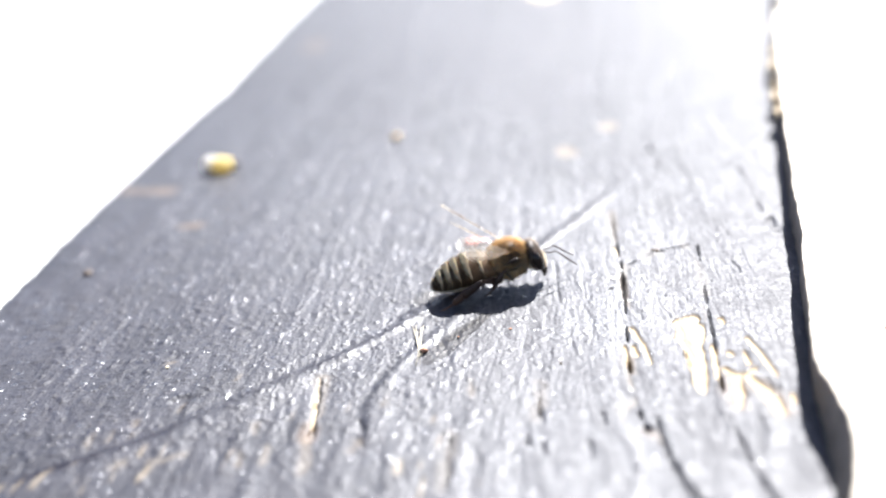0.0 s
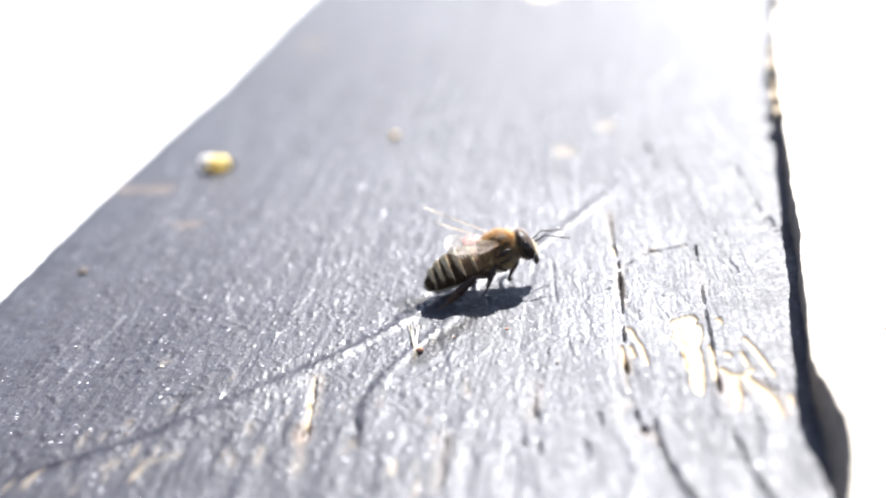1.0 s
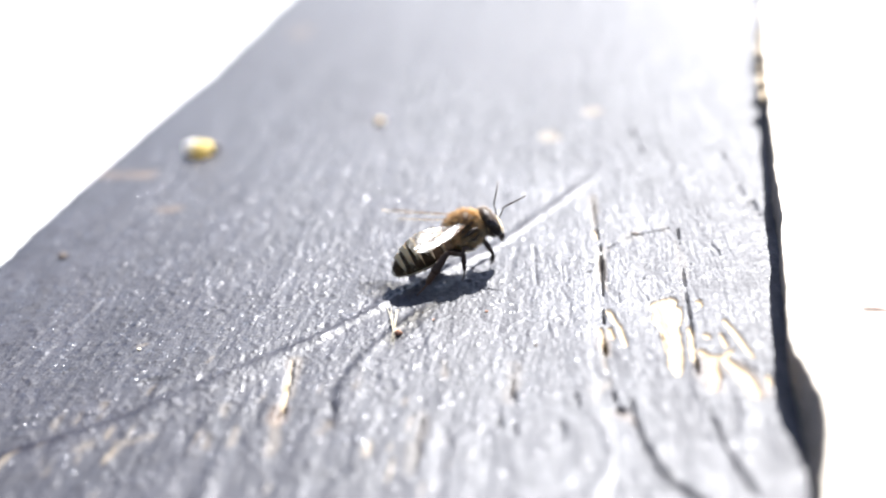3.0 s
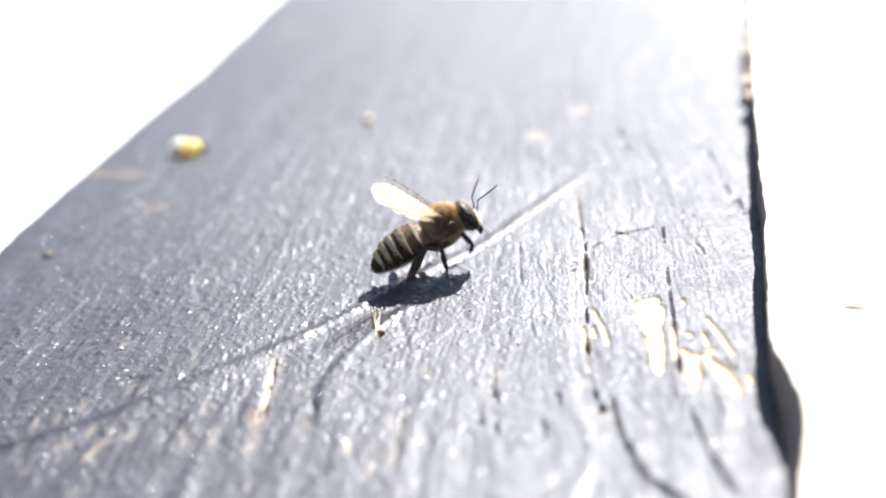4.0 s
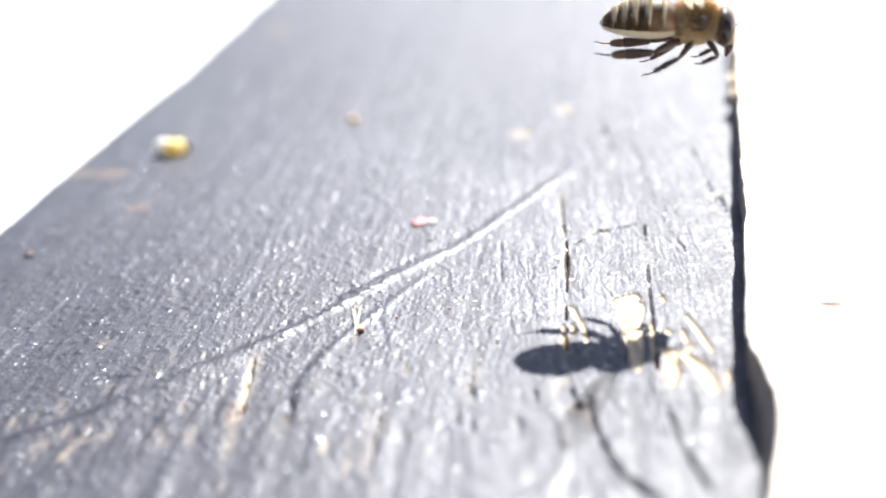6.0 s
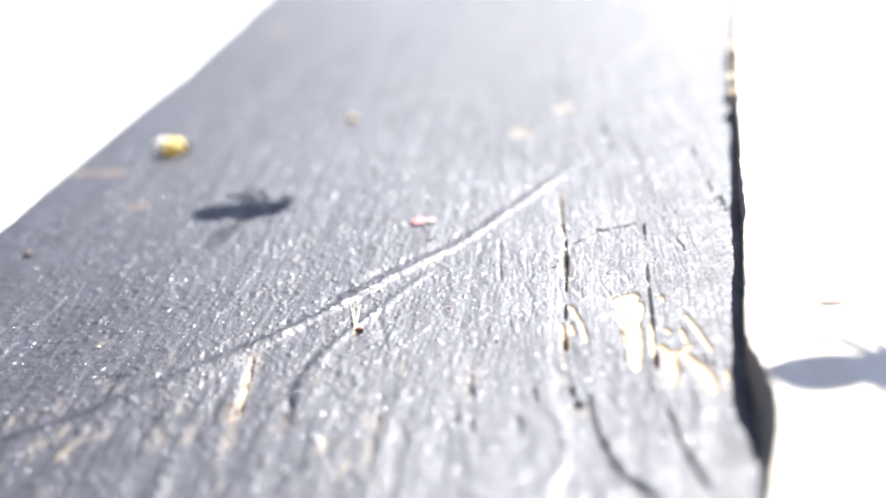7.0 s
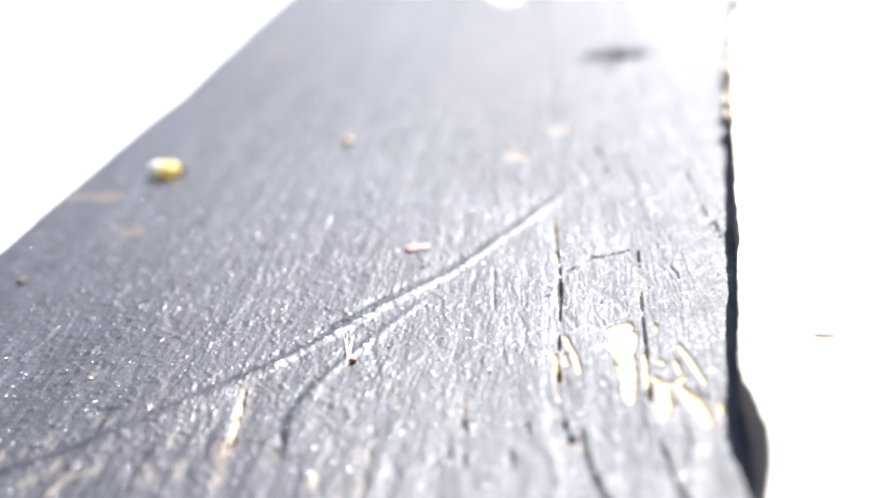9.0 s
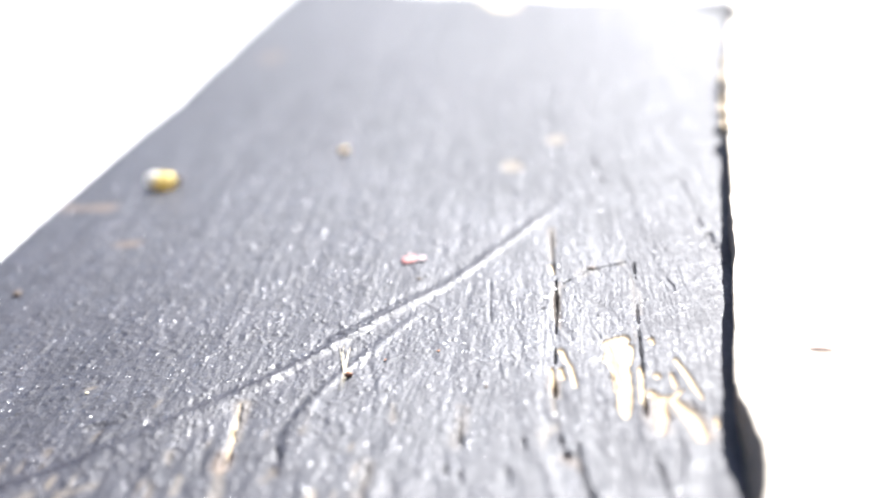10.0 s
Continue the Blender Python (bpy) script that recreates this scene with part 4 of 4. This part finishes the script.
    part("fur", hairs(1500, on_ellipsoid(0.82 * MM, 1.6 * MM, 1.6 * MM, (2.4 * MM, 0, -0.35 * MM), -0.9, 0.9), 0.34 * MM, 0.010 * MM, 6, 0.0), HEAD_HAIR, head, "brown tuft on the crown", kind="stuff")
    part("collar", hairs(700, on_ellipsoid(0.5 * MM, 1.4 * MM, 1.4 * MM, (1.9 * MM, 0, -0.25 * MM), -0.8, 0.3), 0.3 * MM, 0.012 * MM, 10, 0.2), FUR, head, "tawny collar of hair", kind="stuff")
    made = {"bee": bee}
    for s, side in ((1, "left"), (-1, "right")):
        feeler = bmesh.new()
        tube(feeler, [(0, 0, 0), (0.35 * MM, 0, 0.5 * MM), (0.55 * MM, 0, 1.0 * MM)], [0.075 * MM, 0.065 * MM, 0.065 * MM], 8)
        tube(feeler, [(0.52 * MM, 0, 0.98 * MM), (0.9 * MM, 0, 1.15 * MM), (1.9 * MM, 0, 1.4 * MM), (3.0 * MM, 0, 1.75 * MM)], [0.06 * MM, 0.075 * MM, 0.075 * MM, 0.06 * MM], 8)
        ob = part("antenna", feeler, LEG, bee)
        ob.matrix_local = pose(3.6 * MM, s * 0.35 * MM, -0.35 * MM)
        made["antenna_" + side] = ob
        made["forewing_" + side] = wing("forewing", 8.3, 2.45, s, bee, FORE_VEINS)
        made["hindwing_" + side] = wing("hindwing", 5.8, 1.5, s, bee, HIND_VEINS)
        for kind in LEGS:
            made[kind + "_" + side] = leg(kind, bee)
    return made


FIRST = honey_bee()
second_bee = copy_thing(FIRST["bee"], pose(-0.3, 0, 0.1))
SECOND = {"bee": second_bee}


def pair_up():
    """Finds the copy's parts by name and side."""
    left = {}
    for key, ob in FIRST.items():
        if key == "bee":
            continue
        for c in second_bee.children:
            if c.data == ob.data and c not in left.values() and key not in left:
                left[key] = c
    return left


SECOND.update(pair_up())


# ---- how things move ----
# the first bee: seconds, place of its thorax in centimetres, heading, nose up
STAND = [(0.0, 0.144, 8.430, 0.306, 5.9, 8.4), (0.5, 0.113, 8.431, 0.321, 5.4, 10.1), (1.0, 0.094, 8.454, 0.380, 9.7, 12.8), (1.5, 0.057, 8.467, 0.400, 8.2, 14.9), (2.0, 0.005, 8.464, 0.404, 14.3, 13.9), (2.5, -0.030, 8.504, 0.431, 17.7, 15.5),
         (2.7, -0.036, 8.473, 0.416, 16.7, 14.9), (3.3, -0.071, 8.479, 0.445, 16.9, 14.8), (3.8, -0.107, 8.486, 0.475, 17.1, 14.6), (4.0, -0.109, 8.467, 0.482, 16.1, 17.2), (4.2, -0.098, 8.470, 0.494, 13.7, 16.1), (4.5, -0.028, 8.503, 0.535, 2.8, 8.3)]
FLY = [(4.7, 0.092, 8.508, 0.580, -4.6, 1.5), (4.8, 0.181, 8.531, 0.619, -6.8, -0.9), (4.9, 0.297, 8.583, 0.703, -9.2, -0.9), (5.0, 0.423, 8.559, 0.766, -11.9, -2.6), (5.1, 0.581, 8.574, 0.891, -12.3, -1.5), (5.2, 0.746, 8.558, 0.978, -11.8, -3.0), (5.3, 0.932, 8.506, 1.110, -12.1, -4.2), (5.4, 1.137, 8.475, 1.247, -13.7, -5.0), (5.5, 1.343, 8.440, 1.377, -11.0, -7.1), (5.6, 1.586, 8.431, 1.515, -9.9, -8.1), (5.7, 1.812, 8.394, 1.680, -9.5, -9.1),
       (6.2, 2.95, 8.2, 2.5, -10, -7), (6.8, 4.26, 8.1, 3.5, -10, -5), (7.0, 4.78, 8.1, 3.85, -10, -4), (7.2, 5.25, 8.12, 4.2, -10, -4), (8.0, 8.5, 8.6, 6.2, -8, -4), (9.0, 14.0, 9.6, 9.5, -6, -4), (10.0, 22.0, 10.6, 14.0, -5, -4)]
# the second bee: seconds, place of its shadow on the board, its height, heading
PASSING = [(0.0, -30.0, -14.0, 9.0, 20), (4.0, -13.0, -0.5, 6.0, 15), (5.7, -6.1, 6.5, 4.6, 5), (6.3, -4.2, 8.5, 4.5, 0), (6.8, -2.67, 9.94, 4.5, -3), (7.0, -2.12, 10.49, 4.9, -7), (7.1, -1.82, 10.78, 5.1, -8), (7.5, -0.69, 11.82, 6.0, -8),
           (8.0, 0.73, 13.28, 7.4, -12), (8.5, 2.22, 14.9, 9.2, -16), (9.0, 3.73, 16.7, 12.0, -19), (9.5, 5.3, 18.5, 15.5, -20), (10.0, 6.9, 20.3, 20.0, -20)]
# where the feet stand on the board (cm)
FEET = {"hind_right": (-0.57, 8.02), "mid_right": (-0.11, 8.23), "fore_right": (0.18, 8.48), "hind_left": (-0.68, 8.63), "mid_left": (-0.19, 8.74), "fore_left": (0.17, 8.71)}
# thigh and lower-leg directions in flight (forward, outward, up)
TRAIL = {"fore": ((0.45, 0.3, -0.5), (-0.85, -0.1, -0.45)), "mid": ((-0.45, 0.5, -0.5), (-0.70, 0.0, -0.70)), "hind": ((-0.72, 0.4, -0.42), (-0.95, 0.0, -0.26))}


# the same, once it flies level
LEVEL = {"fore": TRAIL["fore"], "mid": ((-0.45, 0.5, -0.45), (-0.80, 0.0, -0.52)), "hind": ((-0.72, 0.4, -0.30), (-0.97, 0.0, -0.10))}


def facing(at, way, up=Vector((0, 0, 1))):
    """A pose at a place with its x axis along a way."""
    x = Vector(way).normalized()
    y = up.cross(x)
    y = y.normalized() if y.length > 1e-4 else Vector((0, 1, 0))
    z = x.cross(y)
    m = Matrix((x, y, z)).transposed().to_4x4()
    m.translation = at
    return m


def mirrored(v, side):
    return Vector((v[0], v[1] * (1 if side == "left" else -1), v[2]))


def leg_poses(kind, side, target=None, trail=TRAIL):
    """Poses of the thigh in the bee's space, and of the lower leg in the thigh's."""
    hip, a, b, _, _ = LEGS[kind]
    hip, a, b = mirrored(hip, side) * MM, a * MM, b * MM
    if target is None:
        d1, d2 = (mirrored(v, side).normalized() for v in trail[kind])
        knee = hip + d1 * a
    else:
        gap = target - hip
        reach = min(max(gap.length, abs(a - b) * 1.05), (a + b) * 0.995)
        way = gap.normalized()
        along_it = (a * a + reach * reach - b * b) / (2 * reach)
        high = math.sqrt(max(a * a - along_it * along_it, 0))
        out = Vector((0.25 if kind == "fore" else -0.5, 0.7 if side == "left" else -0.7, 1.0))
        out = (out - way * out.dot(way)).normalized()
        knee = hip + way * along_it + out * high
        d1, d2 = (knee - hip).normalized(), (hip + way * reach - knee).normalized()
    thigh = facing(hip, d1)
    return thigh, thigh.inverted() @ facing(knee, d2)


def bee_pose(x, y, z, heading, nose):
    return pose(x * CM, y * CM, z * CM, 0, -nose, heading)


# wing strokes: seconds, raise, sweep back, twist
REST = (28, 56, 40)
STROKES = {0.0: REST, 1.0: (26, 58, 40), 1.5: (24, 56, 36), 2.0: (18, 56, 32), 2.5: (14, 54, 34), 2.7: (14, 52, 32), 3.8: (0, 42, 0), 3.9: (-8, 38, 0), 4.0: (78, 8, -27), 4.1: (5, 40, 0), 4.2: (-12, 32, 0), 4.3: (30, 40, 0), 4.4: (-10, 25, 0),
           4.5: (82, 4, -27), 4.6: (20, 45, 0), 4.7: (-24, -5, 0), 4.8: (62, 14, -22), 4.9: (-20, 5, 0), 5.0: (-22, -38, 0), 5.1: (62, 10, -44), 5.2: (-10, -26, 0), 5.3: (64, 8, -18), 5.4: (-24, 0, 0), 5.5: (58, 12, -36), 5.6: (34, 42, 0), 5.7: (-12, -34, 0)}


# turn of the wings about their own length
FEATHER = {4.0: (24, 24), 4.5: (24, 24), 5.1: (55, -60), 5.3: (-60, 20)}
# where the far wing lags behind the near one
LAG = {4.0: (100, 8, -27), 4.5: (98, 4, -27), 5.0: (20, -4, 0), 5.7: (10, -6, 0), 5.2: (12, -40, 0)}


def beat(bee, rows):
    fore, hind = {"left": [], "right": []}, {"left": [], "right": []}
    for s, side in ((-1, "right"), (1, "left")):
        if side == "left" and bee is FIRST:
            rows = [(r[0], *LAG.get(r[0], r[1:4]), *r[4:]) for r in rows]
        for r in rows:
            t, up, back, twist = r[:4]
            turned = pose(0, 0, 0, 0, r[4 if s < 0 else 5] if len(r) > 4 else 0, 0)
            tuck = 6 if twist > 0 and s < 0 else 0
            fore[side].append((t, pose(0.35 * MM, s * 1.15 * MM, 1.15 * MM, s * (up + tuck), twist, s * (back + tuck)) @ turned))
            hind[side].append((t, pose(-0.45 * MM, s * 1.2 * MM, 1.0 * MM, s * (up + tuck - 2), twist, s * (back + tuck + 3)) @ turned))
        walk(bee["forewing_" + side], fore[side])
        walk(bee["hindwing_" + side], hind[side])


def steady_beat(first, last, low, high, seed):
    rnd = random.Random(seed)
    rows, k = [], 0
    n = round((last - first) * FPS)
    for k in range(n + 1):
        up = (high, 0.5 * (high + low), low, 0.45 * (high + low))[k % 4] + rnd.uniform(-6, 6)
        rows.append((first + k / FPS, up, 12 + rnd.uniform(-12, 12), 0))
    return rows


def motions():
    body = FIRST["bee"]
    flight = [(t, bee_pose(x, y, z, h, n)) for t, x, y, z, h, n in STAND + FLY]
    walk(body, flight)
    for kind in LEGS:
        for side in ("left", "right"):
            rows = []
            for t, m in flight:
                if t <= 4.5:
                    fx, fy = FEET[kind + "_" + side]
                    lift = 0.0
                    if kind == "fore" and t >= 3.8:
                        fx, fy, lift = fx - 0.05, fy - 0.02, 0.12
                    if kind == "hind" and side == "left" and t >= 4.5:
                        lift = 0.15
                    goal = m.inverted() @ Vector((fx * CM, fy * CM, (0.012 + lift) * CM))
                    rows.append((t, *leg_poses(kind, side, goal)))
                elif t == 4.7:
                    hang = {"fore": (1.9, 1.3, -3.2), "mid": (-1.0, 2.3, -5.6), "hind": (-4.6, 2.2, -6.2)}[kind]
                    rows.append((t, *leg_poses(kind, side, mirrored(hang, side) * MM)))
                elif t in (4.9, 5.0) and kind == "mid":
                    rows.append((t, *leg_poses(kind, side, mirrored((-2.0, 2.0, -5.6), side) * MM)))
                elif t == 4.9 and kind == "hind":
                    rows.append((t, *leg_poses(kind, side, mirrored((-6.0, 1.8, -4.8), side) * MM)))
                elif t >= 4.9:
                    rows.append((t, *leg_poses(kind, side, None, LEVEL if t >= 5.4 else TRAIL)))
            thigh = FIRST[kind + "_" + side]
            walk(thigh, [(t, a) for t, a, _ in rows])
            walk(thigh.children[0], [(t, b) for t, _, b in rows])
    seen = [(t, *v, *FEATHER.get(t, (0, 0))) for t, v in sorted(STROKES.items())]
    filled = []
    for (t, *v), (u, *w) in zip(seen, seen[1:]):
        filled.append((t, *v))
        if t >= 4.7:
            for k in (1, 2):
                f = (0.75, 0.3)[k - 1]
                filled.append((t + k / FPS, *[p + (r - p) * f for p, r in zip(v, w)]))
    filled.append(seen[-1])
    beat(FIRST, filled + steady_beat(5.7 + 1 / FPS, 8.0, -22, 52, 4) + [(10.0, 20, 15, 0)])
    walk(FIRST["antenna_right"], [(t, pose(3.6 * MM, -0.35 * MM, -0.35 * MM, 0, nod, turn)) for t, nod, turn in
         ((0.0, 66, -12), (0.5, 60, -12), (1.0, 42, -14), (1.5, 32, -16), (2.0, 24, -16), (2.7, 14, -16), (3.8, -4, -14), (4.5, 2, -40), (5.0, 4, -40), (5.5, 18, -45), (10.0, 18, -45))])
    walk(FIRST["antenna_left"], [(t, pose(3.6 * MM, 0.35 * MM, -0.35 * MM, 0, nod, turn)) for t, nod, turn in
         ((0.0, 62, 10), (1.0, 44, 14), (1.5, 0, 30), (2.0, -10, 40), (2.7, -16, 42), (3.8, -14, 36), (4.5, -12, 20), (5.0, -8, 34), (5.5, -6, 38), (10.0, -6, 38))])
    k = SUN / SUN.z
    walk(SECOND["bee"], [(t, bee_pose(x + k.x * z, y + k.y * z, z, h, 0)) for t, x, y, z, h in PASSING])
    for kind in LEGS:
        for side in ("left", "right"):
            thigh = SECOND[kind + "_" + side]
            a, b = leg_poses(kind, side)
            thigh.matrix_local = a
            thigh.children[0].matrix_local = b
    beat(SECOND, [(0.0, 30, 10, 0)] + steady_beat(5.6, 10.0, 0, 62, 9))


motions()
